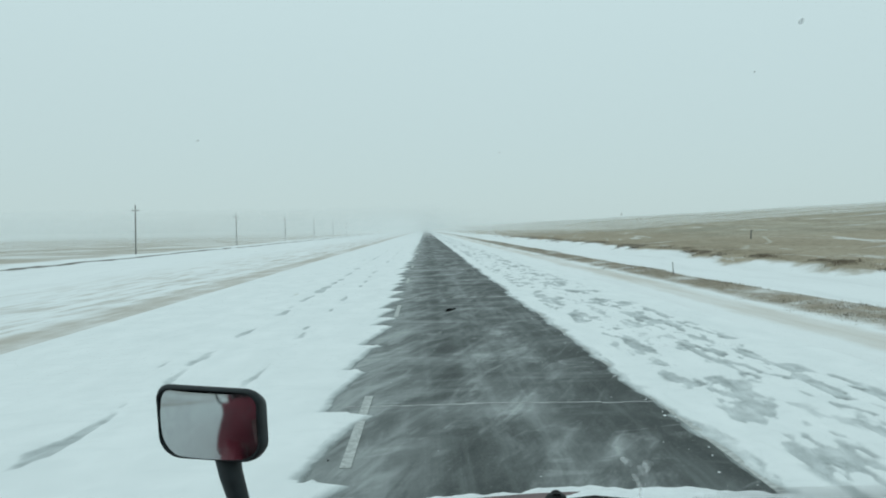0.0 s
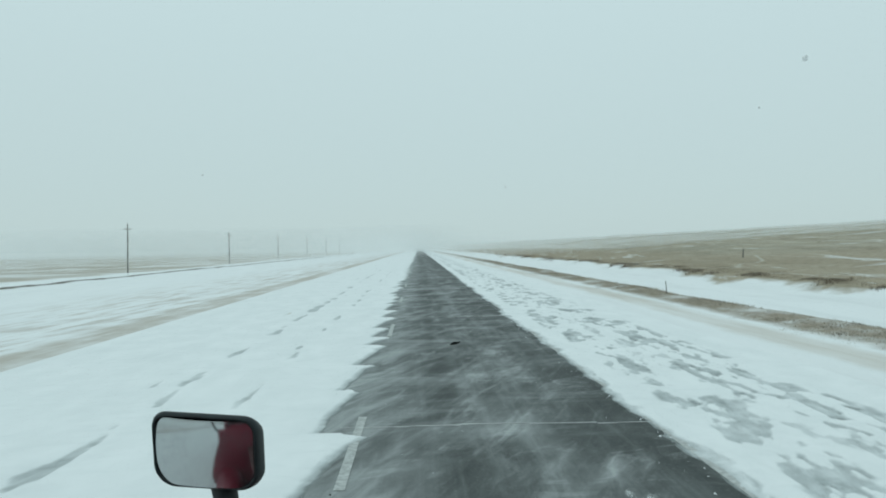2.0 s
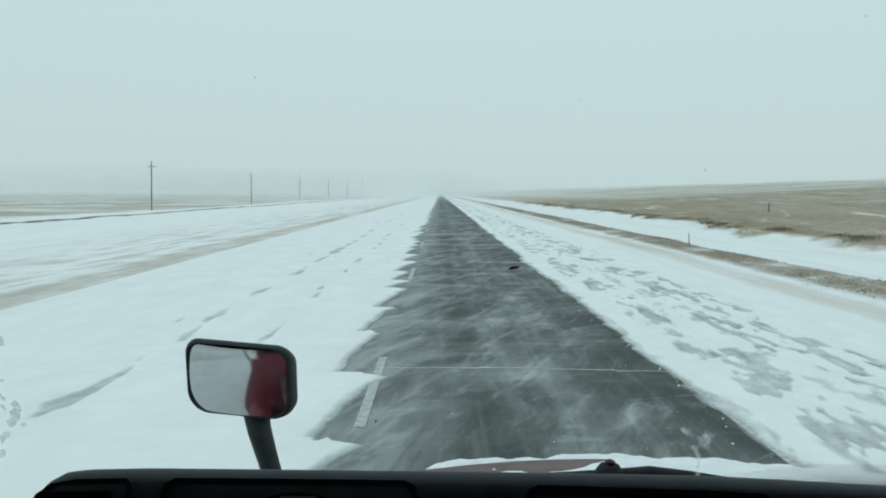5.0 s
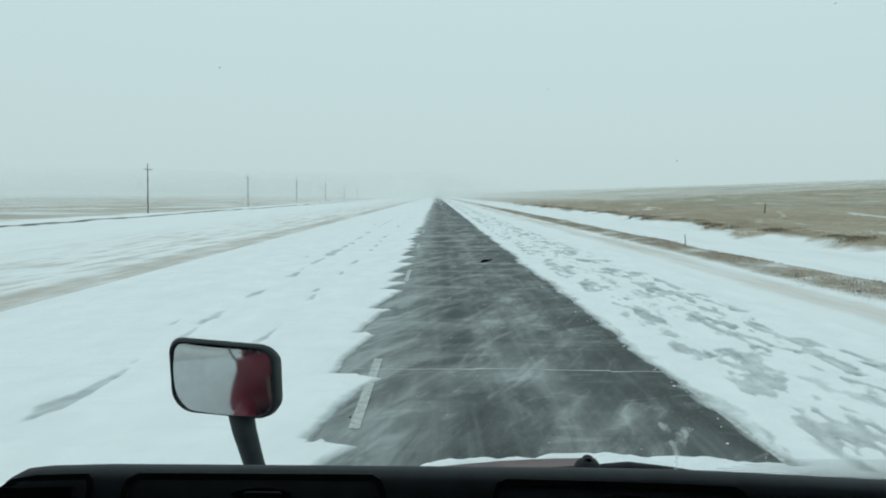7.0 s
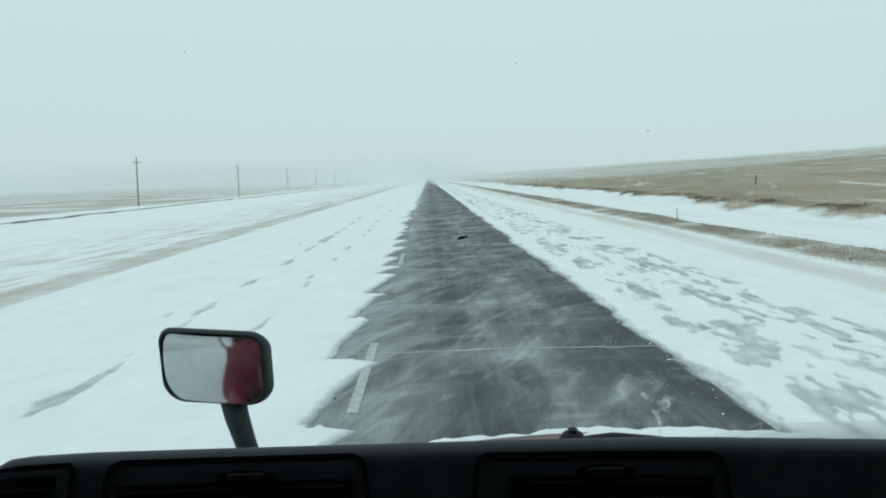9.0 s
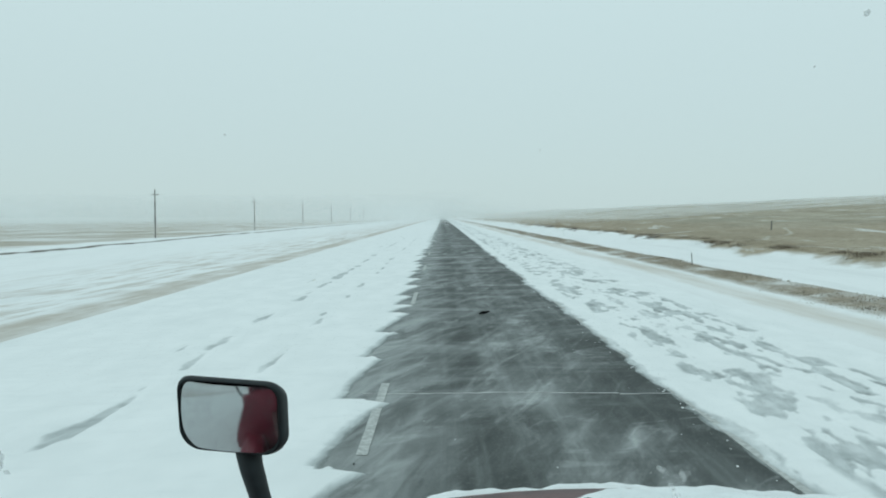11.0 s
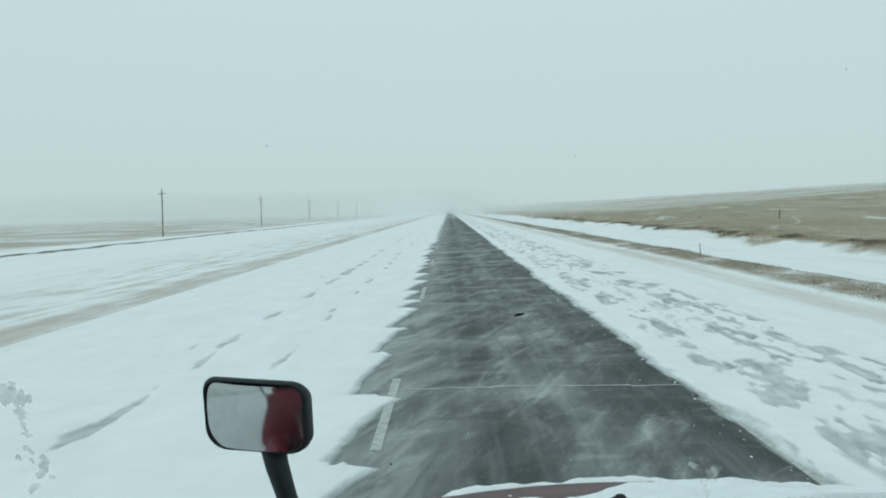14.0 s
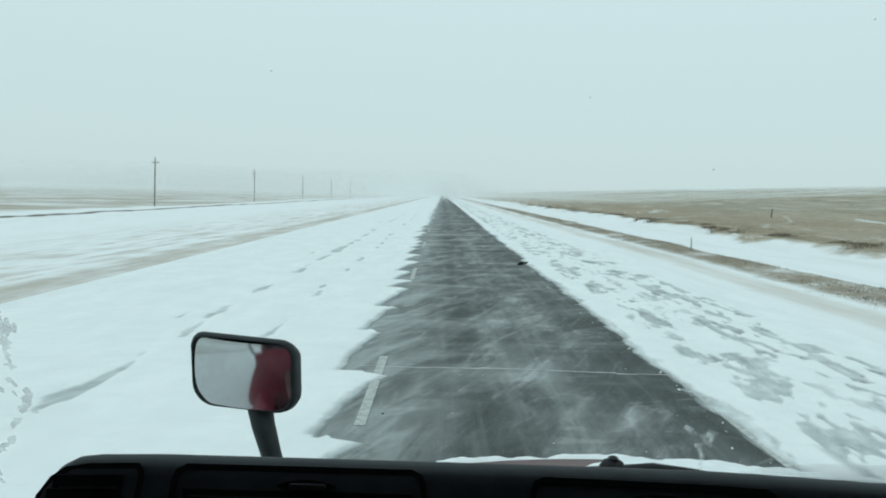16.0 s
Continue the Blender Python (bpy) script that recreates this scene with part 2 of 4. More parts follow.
    p.inputs["Roughness"].default_value = 0.95
    p.inputs["Specular IOR Level"].default_value = 0.1
    relief(n, l, p, grain, 0.5, 0.05)
    return m


M_ROAD = asphalt_material()
M_COVER = snow_cover_material()
M_GROUND = ground_material()
M_SNOW = simple("packed_snow", SNOW, 0.9, 0, 0.04, 14, 0.3, 0.006, 0.15)
M_POWDER = simple("snow_powder", (0.865, 0.90, 0.90), 0.95, 0, 0.005, 3, 0, 0, 0.1)
M_PAINT = simple("worn_road_paint", (0.42, 0.445, 0.435), 0.8, 0, 0.22, 16, 0.2, 0.003, 0.3)
M_YELLOW = simple("worn_yellow_road_paint", (0.50, 0.42, 0.24), 0.8, 0, 0.2, 5, 0.2, 0.003, 0.3)
M_JOINT = simple("snow_filled_crack", (0.48, 0.50, 0.50), 0.9, 0, 0.35, 3, 0.2, 0.003, 0.2)
M_POLE = simple("weathered_pole_wood", (0.17, 0.165, 0.155), 0.9, 0, 0.3, 6, 0.4, 0.01, 0.2)
M_INS = simple("insulator_glass", (0.25, 0.26, 0.26), 0.3, 0, 0.1, 20, 0)
M_STRAW = simple("dry_grass", (0.40, 0.355, 0.275), 0.9, 0, 0.35, 0.8, 0, 0, 0.1)
M_SAGE = simple("dark_dead_brush", (0.15, 0.125, 0.095), 0.95, 0, 0.35, 0.8, 0, 0, 0.1)
M_VERGE = simple("dirty_verge_grass", (0.31, 0.28, 0.225), 0.95, 0, 0.4, 1.5, 0, 0, 0.1)
M_DASH = simple("black_dash_plastic", (0.0135, 0.0195, 0.0245), 0.62, 0, 0.2, 40, 0.25, 0.0008, 0.36)
# near-black that paints the shade of slots and grooves onto raised strips
M_GAPSHADE = simple("vent_gap_shade", (0.0042, 0.0056, 0.0066), 0.6, 0, 0.2, 40, 0.1, 0.0006, 0.15)
M_BLACK = simple("black_rubber", (0.016, 0.017, 0.018), 0.7, 0, 0.25, 30, 0.2, 0.001, 0.35)
M_HOUSING = simple("black_mirror_plastic", (0.014, 0.022, 0.025), 0.5, 0, 0.25, 18, 0.1, 0.0008, 0.3)
M_RED = simple("dark_red_truck_paint", (0.225, 0.028, 0.050), 0.32, 0, 0.18, 3, 0.03, 0.002, 0.5)
M_HOOD = simple("salt_dulled_red_paint", (0.105, 0.055, 0.055), 0.5, 0, 0.35, 9, 0.1, 0.002, 0.3)
M_CHROME = simple("dull_steel", (0.45, 0.46, 0.47), 0.35, 1.0, 0.15, 8, 0.05)
# unseen lining, its grey raised to bounce light onto the dash face
M_CLOTH = simple("grey_cab_lining", (0.17, 0.175, 0.18), 0.95, 0, 0.2, 25, 0.3, 0.002, 0.1)
M_SPECK = simple("black_speck", (0.012, 0.012, 0.012), 0.8, 0, 0.2, 60, 0)
M_TINT = simple("tinted_glass", (0.46, 0.36, 0.37), 0.08, 0.9, 0.05, 4, 0)
M_LAMP = simple("lamp_glass", (0.6, 0.6, 0.58), 0.15, 0, 0.05, 10, 0)
M_MIRROR, _n, _l, _p = material("mirror_glass")
_dust = ramp(_n, _l, noise_node(_n, _l, 26, 7, (1, 1, 0.7), 0.7), 0.40, 0.75, 0.02, 0.12)
_spot = ramp(_n, _l, noise_node(_n, _l, 210, 2), 0.70, 0.76, 0.0, 0.45)
_dirty = op(_n, _l, "MAXIMUM", _dust, _spot)
_l.new(mix(_n, _l, _dirty, (0.475, 0.50, 0.508), (0.36, 0.38, 0.387)), _p.inputs["Base Color"])
_l.new(op(_n, _l, "SUBTRACT", 1.0, _dirty), _p.inputs["Metallic"])
_p.inputs["Roughness"].default_value = 0.09

# ---- mesh helpers ----
def part(name, bm, mat, parent=None, label="", smooth=False):
    me = bpy.data.meshes.new(name)
    bm.to_mesh(me)
    bm.free()
    if smooth:
        for f in me.polygons:
            f.use_smooth = True
    me.materials.append(mat)
    ob = new(name, me)
    if parent is not None:
        ob.parent = parent
    if label:
        ob["label"] = label
    return ob


def box(bm, lo, hi, bevel=0.0, m=None, seg=2):
    v = [bm.verts.new((x, y, z)) for x in (lo[0], hi[0]) for y in (lo[1], hi[1]) for z in (lo[2], hi[2])]
    fs = [bm.faces.new([v[i] for i in q]) for q in ((0, 1, 3, 2), (4, 6, 7, 5), (0, 4, 5, 1), (2, 3, 7, 6), (0, 2, 6, 4), (1, 5, 7, 3))]
    if bevel:
        es = list({e for f in fs for e in f.edges})
        r = bmesh.ops.bevel(bm, geom=es, offset=bevel, segments=seg, affect="EDGES", profile=0.5)
        v = list({x for f in r["faces"] for x in f.verts} | {x for x in v if x.is_valid})
    if m is not None:
        bmesh.ops.transform(bm, matrix=m, verts=v)
    return v


def tube(bm, pts, radii, seg=12, flat=1.0):
    """A tapered tube along pts, closed at both ends."""
    rings = []
    for i, p in enumerate(pts):
        a, b = Vector(pts[max(0, i - 1)]), Vector(pts[min(len(pts) - 1, i + 1)])
        q = (b - a).to_track_quat("Z", "Y").to_matrix()
        rings.append([bm.verts.new(Vector(p) + q @ Vector((radii[i] * math.cos(k * math.tau / seg), flat * radii[i] * math.sin(k * math.tau / seg), 0))) for k in range(seg)])
    for a, b in zip(rings, rings[1:]):
        for k in range(seg):
            bm.faces.new((a[k], a[(k + 1) % seg], b[(k + 1) % seg], b[k]))
    bm.faces.new(rings[0][::-1])
    bm.faces.new(rings[-1])


def prism(bm, outline, y0, y1, m=None):
    """An outline in x and z, pushed from y0 to y1."""
    a = [bm.verts.new((x, y0, z)) for x, z in outline]
    b = [bm.verts.new((x, y1, z)) for x, z in outline]
    k = len(a)
    bm.faces.new(a)
    bm.faces.new(b[::-1])
    for i in range(k):
        bm.faces.new((a[i], b[i], b[(i + 1) % k], a[(i + 1) % k]))
    if m is not None:
        bmesh.ops.transform(bm, matrix=m, verts=a + b)
    return a, b


def rounded(w, h, r, k=6, cx=0.0, cz=0.0):
    pts = []
    for sx, sz, a0 in ((1, 1, 0), (-1, 1, 90), (-1, -1, 180), (1, -1, 270)):
        for i in range(k + 1):
            a = radians(a0 + 90 * i / k)
            pts.append((cx + sx * (w / 2 - r) + r * math.cos(a), cz + sz * (h / 2 - r) + r * math.sin(a)))
    return pts


def lattice(seed):
    return np.random.RandomState(seed).rand(257, 257)


def vnoise(x, y, seed, octaves=3):
    """Smooth value noise of 0 to 1 over arrays."""
    t = lattice(seed)
    out, amp, tot = np.zeros_like(x), 1.0, 0.0
    for o in range(octaves):
        xi, yi = np.floor(x).astype(int), np.floor(y).astype(int)
        fx, fy = x - xi, y - yi
        fx, fy = fx * fx * (3 - 2 * fx), fy * fy * (3 - 2 * fy)
        a, b, c, d = t[xi % 256, yi % 256], t[(xi + 1) % 256, yi % 256], t[xi % 256, (yi + 1) % 256], t[(xi + 1) % 256, (yi + 1) % 256]
        out += amp * ((a * (1 - fx) + b * fx) * (1 - fy) + (c * (1 - fx) + d * fx) * fy)
        tot += amp
        amp, x, y = amp * 0.5, x * 2.03 + 17.3, y * 2.03 + 5.1
    return out / tot


def smooth(x, a, b):
    t = np.clip((x - a) / (b - a), 0, 1)
    return t * t * (3 - 2 * t)


def sheet(name, xs, ys, height, mat, depth=None):
    """A grid of heights over xs and ys as one mesh."""
    gx, gy = np.meshgrid(xs, ys)
    gz = height(gx, gy)
    nx, ny = len(xs), len(ys)
    i = np.arange(nx * ny).reshape(ny, nx)
    quads = np.stack([i[:-1, :-1], i[:-1, 1:], i[1:, 1:], i[1:, :-1]], -1).reshape(-1, 4)
    me = bpy.data.meshes.new(name)
    me.from_pydata(np.stack([gx, gy, gz], -1).reshape(-1, 3).tolist(), [], quads.tolist())
    me.polygons.foreach_set("use_smooth", [True] * len(me.polygons))
    if depth is not None:
        a = me.attributes.new("depth", "FLOAT", "POINT")
        a.data.foreach_set("value", depth(gx, gy).astype(np.float32).ravel())
    me.materials.append(mat)
    return new(name, me)


# ---- ground ----
LINE_L, LINE_R = -0.80, 3.01


def ground_z(x, y):
    prof_x = [-3000, -400, -120, -50, -41, -39.5, -38, -34, -14, -9, -7.7, -6.8, 5.9, 6.9, 9.0, 10.6, 11.9, 13.0, 17, 21, 22.2, 23, 60, 140, 220, 3000]
    prof_z = [-2.0, -2.2, -2.0, -1.35, -1.15, -0.90, -1.2, -1.1, -0.45, -0.14, -0.05, -0.05, -0.05, -0.04, -0.08, -0.11, 0.03, -0.15, -0.80, -0.50, -0.05, 0.1, 3.0, 8.3, 9.4, 9.8]
    z = np.interp(x, prof_x, prof_z)
    off = smooth(np.abs(x + 0.5), 8.0, 16.0)
    z = z + off * (vnoise(x * 0.25 + 40, y * 0.2 + 90, 3) - 0.5) * 0.35
    z = z + smooth(np.abs(x), 30, 90) * (vnoise(x * 0.012 + 9, y * 0.012 + 31, 4) - 0.5) * 2.0
    return z


gx_ = np.concatenate([-np.geomspace(3000, 24, 60), np.arange(-23.5, -7.9, 0.5), [-7.7, -6.8, 5.9, 6.9], np.arange(7.2, 26, 0.3), np.geomspace(26.2, 3000, 70)])
gy_ = np.concatenate([-np.geomspace(3000, 12, 40), np.arange(-11, 80, 0.6), np.geomspace(80.6, 4200, 150)])
ground = tagged(sheet("ground", gx_, gy_, ground_z, M_GROUND), "snow-covered prairie with dry grass showing through, along the highway", "ground", kind="structure")

bm = bmesh.new()
box(bm, (-7.6, -250, -0.30), (6.3, 1600, 0.0))
road = tagged(part("road", bm, M_ROAD), "grey frosted asphalt highway with powder snow blowing across", "road", kind="structure")

# ---- snow lying on the road ----
rng = random.Random(5)
TEETH = [2.0]
while TEETH[-1] < 900:
    TEETH.append(TEETH[-1] + rng.uniform(1.2, 2.6) * (1 + min(1.6, 0.012 * TEETH[-1])))
TEETH_Y = np.array(TEETH)
TEETH_TIP = np.array([rng.uniform(-0.32, 0.12) for _ in TEETH])
TEETH_DEEP = np.array([rng.uniform(0.36, 0.82) for _ in TEETH])


def left_edge(y):
    """The ragged rim of the drift: each tongue ends square on its far side and runs back on its near side."""
    k = np.clip(np.searchsorted(TEETH_Y, y), 1, len(TEETH) - 1)
    f = (TEETH_Y[k] - y) / (TEETH_Y[k] - TEETH_Y[k - 1])
    return LINE_L + 0.22 + TEETH_TIP[k] - TEETH_DEEP[k] * np.clip(f, 0, 1) ** 0.55


# places in the old wheel tracks and over the yellow line where the snow is worn through
WORN = []
for track, step, wide in ((-3.92, 2.0, 0.20), (-2.64, 3.0, 0.14), (-4.55, 10.0, 0.12)):
    y = 4.0
    while y < 75:
        y += rng.uniform(0.25, 1.6) * step * (1 + 0.006 * y)
        WORN.append((track + rng.gauss(0, 0.05), y, wide * rng.uniform(0.45, 1.1), rng.uniform(0.25, 0.85), rng.uniform(-0.03, 0.06), rng.uniform(0.03, 0.085)))


def left_depth(x, y):
    e = left_edge(y + 0.16 * (vnoise(x * 2.5, y * 1.3 + 7, 11) - 0.5))
    e = e + 0.12 * (vnoise(x * 4, y * 3, 12) - 0.5)
    h = np.clip((e - x) * np.where(x < e, 0.18, 0.12), -0.03, 0.035)
    h = h + 0.004 * (vnoise(x * 0.8, y * 0.4, 13) - 0.5)
    worn = np.zeros_like(h)
    wx = x + 0.12 * (vnoise(x * 5, y * 2.5, 16, 3) - 0.5)
    for cx, cy, w, half, lean, deep in WORN:
        a, b = np.searchsorted(y[:, 0], (cy - 4 * half, cy + 4 * half))
        dy = y[a:b] - cy
        across = (wx[a:b] - cx - lean * dy) / (w * (0.55 + 0.45 * np.tanh(-dy / half)) + 0.02)
        along = np.where(dy > 0, dy / half, dy / (1.6 * half))
        worn[a:b] += deep * np.exp(-across ** 2 - along ** 2)
    h = h - worn * (0.1 + 1.7 * vnoise(x * 8, y * 3.2, 15, 4))
    return np.where(x < -1.9, np.maximum(h, -0.0040 + 0.011 * vnoise(x * 5, y * 2, 14)), h)


def right_depth(x, y):
    e = LINE_R + 0.46 * (vnoise(x * 0.2, y * 0.32, 31) - 0.5) + 0.36 * (vnoise(x * 3 + y * 0.9, y * 1.5, 32, 5) - 0.5)
    h = np.clip((x - e) * np.where(x > e, 0.17, 0.13), -0.03, 0.028)
    # short scalloped hollows, densest in two wheel tracks
    s = x - 0.06 * y
    hollow = vnoise(s * 4.0, y * 1.15, 33, 2) * 0.60 + vnoise(s * 9.0, y * 3.0, 34, 3) * 0.40
    broad = vnoise(x * 0.6, y * 0.16, 37, 2)
    sway = 0.16 * np.sin(y * 0.11)
    tracks = np.exp(-((x - 3.85 - sway) / 0.34) ** 2) + 1.1 * np.exp(-((x - 5.45 - sway) / 0.52) ** 2)
    zone = smooth(x, LINE_R + 0.30, LINE_R + 0.75) * (1 - smooth(x, 6.0, 6.7)) * (0.45 + 0.75 * tracks) * (0.65 + 0.7 * broad)
    h = h - zone * 0.30 * np.clip(hollow - 0.45, 0, 0.16)
    # a thin dark seam where the crust has broken along the lane
    seam = np.exp(-((x - e - 0.10) / 0.035) ** 2) * np.clip(vnoise(x * 5, y * 0.8, 41) - 0.46, 0, 0.3)
    h = h - 0.07 * seam
    h = np.where(x > LINE_R + 0.35, np.maximum(h, -0.0085 + 0.019 * vnoise(x * 7 + 0.3 * y, y * 1.6, 39, 4)), h)
    return h + 0.010 * (vnoise(x * 2.2, y * 1.4, 36) - 0.5)


sy_ = np.concatenate([np.arange(-40, 3, 0.6), np.arange(3, 34, 0.085), np.arange(34, 90, 0.25), np.arange(90, 240, 1.0), np.geomspace(240, 900, 120)])


def lying(depth):
    return lambda x, y: np.maximum(depth(x, y) + 0.009, -0.02)


left_snow = sheet("snow_cover", np.arange(-7.9, 0.15, 0.06), sy_, lying(left_depth), M_COVER, left_depth)
tagged(left_snow, "white wind-drifted snow over the passing lane with a ragged edge", "snow", kind="stuff")
right_snow = sheet("snow_cover", np.arange(2.3, 7.3, 0.05), sy_, lying(right_depth), M_COVER, right_depth)
tagged(right_snow, "patchy trodden snow on the paved shoulder, asphalt showing through", "snow", kind="stuff")

# ---- road markings and joints ----
def strip(name, x0, x1, y0, y1, mat, label, z=0.010):
    bm = bmesh.new()
    box(bm, (x0, y0, 0.001), (x1, y1, z))
    return tagged(part(name, bm, mat), label, "road marking", kind="structure")


for k in range(34):
    y0 = 6.9 + 12.2 * k
    strip("lane_marking", LINE_L - 0.005, LINE_L + 0.105, y0, y0 + 3.05, M_PAINT, "worn white lane dash half buried in snow")
strip("edge_marking", LINE_R + 0.01, LINE_R + 0.10, -60, 500, M_PAINT, "worn white edge line mostly under snow")
strip("edge_marking", -4.60, -4.50, -60, 500, M_YELLOW, "worn yellow edge line showing through holes in the snow")


def joint(y, seed):
    """A snow-filled crack across the lane."""
    r = random.Random(seed)
    bm = bmesh.new()
    x = -1.0
    while x < 2.9:
        w = r.uniform(0.15, 0.6)
        t = r.uniform(0.012, 0.030)
        if r.random() < 0.92:
            o = r.uniform(-0.02, 0.02) + 0.03 * math.sin(x * 2 + seed)
            box(bm, (x, y + o - t / 2, 0.001), (x + w, y + o + t / 2, 0.006))
        x += w
    return tagged(part("road_joint", bm, M_JOINT, None), "thin snow-filled crack running across the asphalt lane", "road joint", kind="structure")


for k, y in enumerate((9.4, 24.5, 41.0, 58.0, 76.0, 96.0)):
    joint(y, k)

# ---- power poles ----
def power_pole(m):
    base = new("power_pole")
    bm = bmesh.new()
    tube(bm, [(0, 0, -0.6), (0, 0, 3), (0.01, 0, 6), (0, 0, 8.3)], [0.135, 0.12, 0.105, 0.082], 12)
    part("shaft", bm, M_POLE, base, smooth=True)
    bm = bmesh.new()
    box(bm, (-0.64, 0.10, 7.40), (0.64, 0.18, 7.50), 0.010)
    part("crossarm", bm, M_POLE, base)
    for x in (-0.52, 0.52):
        bm = bmesh.new()
        tube(bm, [(x, 0.135, 7.49), (x, 0.135, 7.55), (x, 0.135, 7.57), (x, 0.135, 7.65), (x, 0.135, 7.68)], [0.012, 0.012, 0.035, 0.04, 0.02], 8)
        part("insulator", bm, M_INS, base)
    bm = bmesh.new()
    tube(bm, [(0, 0, 8.29), (0, 0, 8.36), (0, 0, 8.37), (0, 0, 8.50)], [0.02, 0.02, 0.055, 0.03], 8)
    part("insulator", bm, M_INS, base)
    base.matrix_basis = m
    return tagged(base, "weathered wooden power pole with a short crossarm in the snow", "power pole", "power poles along the road")


POLE_X = -49.0
first_pole = power_pole(pose(POLE_X, 126, float(ground_z(np.array([POLE_X]), np.array([126.0]))[0]), 0, 0.4, 0))
for k in range(-2, 6):
    if k != 0:
        y = 126 + 67.0 * k
        z = float(ground_z(np.array([POLE_X]), np.array([y]))[0])
        copy_thing(first_pole, pose(POLE_X, y, z, 0.3 * math.sin(k * 7), 0.5 * math.sin(k * 5), 4 * math.sin(k)))

# ---- dry grass ----
def tufts(name, count, place, tall, seed, label, mat=M_STRAW):
    r = random.Random(seed)
    vs, fs = [], []
    for _ in range(count):
        x, y = place(r)
        vs.append((x, y))
    pts = np.array(vs)
    zz = ground_z(pts[:, 0], pts[:, 1])
    verts = []
    for (x, y), z in zip(pts, zz):
        for _ in range(9):
            a, hgt = r.uniform(0, math.tau), tall * r.uniform(0.4, 1.1)
            px, py = x + r.gauss(0, 0.16), y + r.gauss(0, 0.16)
            dx, dy = math.cos(a) * 0.013, math.sin(a) * 0.013
            lx, ly = r.gauss(0.10, 0.1) * hgt, r.gauss(0, 0.15) * hgt
            i = len(verts)
            verts += [(px - dx, py - dy, z - 0.04), (px + dx, py + dy, z - 0.04), (px + lx, py + ly, z + hgt)]
            fs.append((i, i + 1, i + 2))
    me = bpy.data.meshes.new(name)
    me.from_pydata(verts, [], fs)
    me.materials.append(mat)
    return tagged(new(name, me), label, "grass", kind="stuff")


tufts("dry_grass", 5200, lambda r: (23.0 + abs(r.gauss(0, 1.6)), r.uniform(16, 190)), 0.10, 7, "dry straw-coloured grass along the edge of the field")
tufts("dry_grass", 5200, lambda r: (r.uniform(23, 75), r.uniform(20, 190)), 0.07, 8, "sparse dry grass stubble over the rising field")
BRUSH = [(22.4 + 1.6 * rng.random(), 22 + 2.6 * k * rng.uniform(0.8, 1.2)) for k in range(70)]


def in_brush(r):
    x, y = r.choice(BRUSH)
    return x + r.gauss(0, 0.3), y + r.gauss(0, 0.55)


tufts("dead_brush", 2200, in_brush, 0.16, 10, "low dark dead brush along the snowy edge of the field", M_SAGE)
CLUMPS = [(10.9 + 1.5 * rng.random(), 9 + 1.1 * k + 2 * rng.random()) for k in range(110) if math.sin(k * 0.31) + math.sin(k * 0.83) > -0.7]


def in_clump(r):
    x, y = r.choice(CLUMPS)
    return x + r.gauss(0, 0.5), y + r.gauss(0, 0.9)


tufts("dry_grass", 5000, in_clump, 0.042, 9, "short dirty grass on the snowy verge beside the shoulder", M_VERGE)

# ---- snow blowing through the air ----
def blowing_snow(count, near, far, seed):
    """Airborne flakes standing in for haze, thinning upwards; scaled with distance to fit the camera's view."""
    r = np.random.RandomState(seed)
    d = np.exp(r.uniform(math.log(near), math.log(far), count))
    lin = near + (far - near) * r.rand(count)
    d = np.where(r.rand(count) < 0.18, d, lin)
    # only the sector ahead of the camera is filled
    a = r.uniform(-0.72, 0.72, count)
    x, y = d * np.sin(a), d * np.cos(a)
    # kept low right of the road so the ridge stays clear in view
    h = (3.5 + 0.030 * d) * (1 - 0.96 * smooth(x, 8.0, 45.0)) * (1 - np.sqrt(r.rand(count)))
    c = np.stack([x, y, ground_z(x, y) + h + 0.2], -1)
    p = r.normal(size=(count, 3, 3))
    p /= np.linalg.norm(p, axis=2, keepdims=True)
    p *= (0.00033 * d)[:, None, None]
    me = bpy.data.meshes.new("blowing_snow")
    me.vertices.add(count * 3)
    me.vertices.foreach_set("co", (c[:, None, :] + p).astype(np.float32).ravel())
    me.loops.add(count * 3)
    me.loops.foreach_set("vertex_index", np.arange(count * 3, dtype=np.int32))
    me.polygons.add(count)
    me.polygons.foreach_set("loop_start", np.arange(0, count * 3, 3, dtype=np.int32))
    me.update()
    me.materials.append(M_POWDER)
    return tagged(new("blowing_snow", me), "white snow flakes in the air standing in for haze over the prairie", "blowing snow", kind="stuff")


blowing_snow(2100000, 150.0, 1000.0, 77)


# ---- post and marker stake beside the road ----
def post(name, x, y, tall, rad, mat, label, lean):
    bm = bmesh.new()
    tube(bm, [(0, 0, -0.3), (0, 0, tall * 0.5), (0, 0, tall - 0.02), (0, 0, tall)], [rad * 1.1, rad, rad * 0.9, rad * 0.5], 8)
    ob = part(name, bm, mat)
    ob.matrix_basis = pose(x, y, float(ground_z(np.array([x]), np.array([y]))[0]), 1, lean, 20)
    return tagged(ob, label, "post")


post("fence_post", 33.3, 74.4, 0.95, 0.065, M_POLE, "dark weathered wooden fence post in dry grass", 3)
post("marker_stake", 12.0, 35.1, 0.62, 0.02, M_POLE, "thin weathered marker stake on the snowy verge", -6)


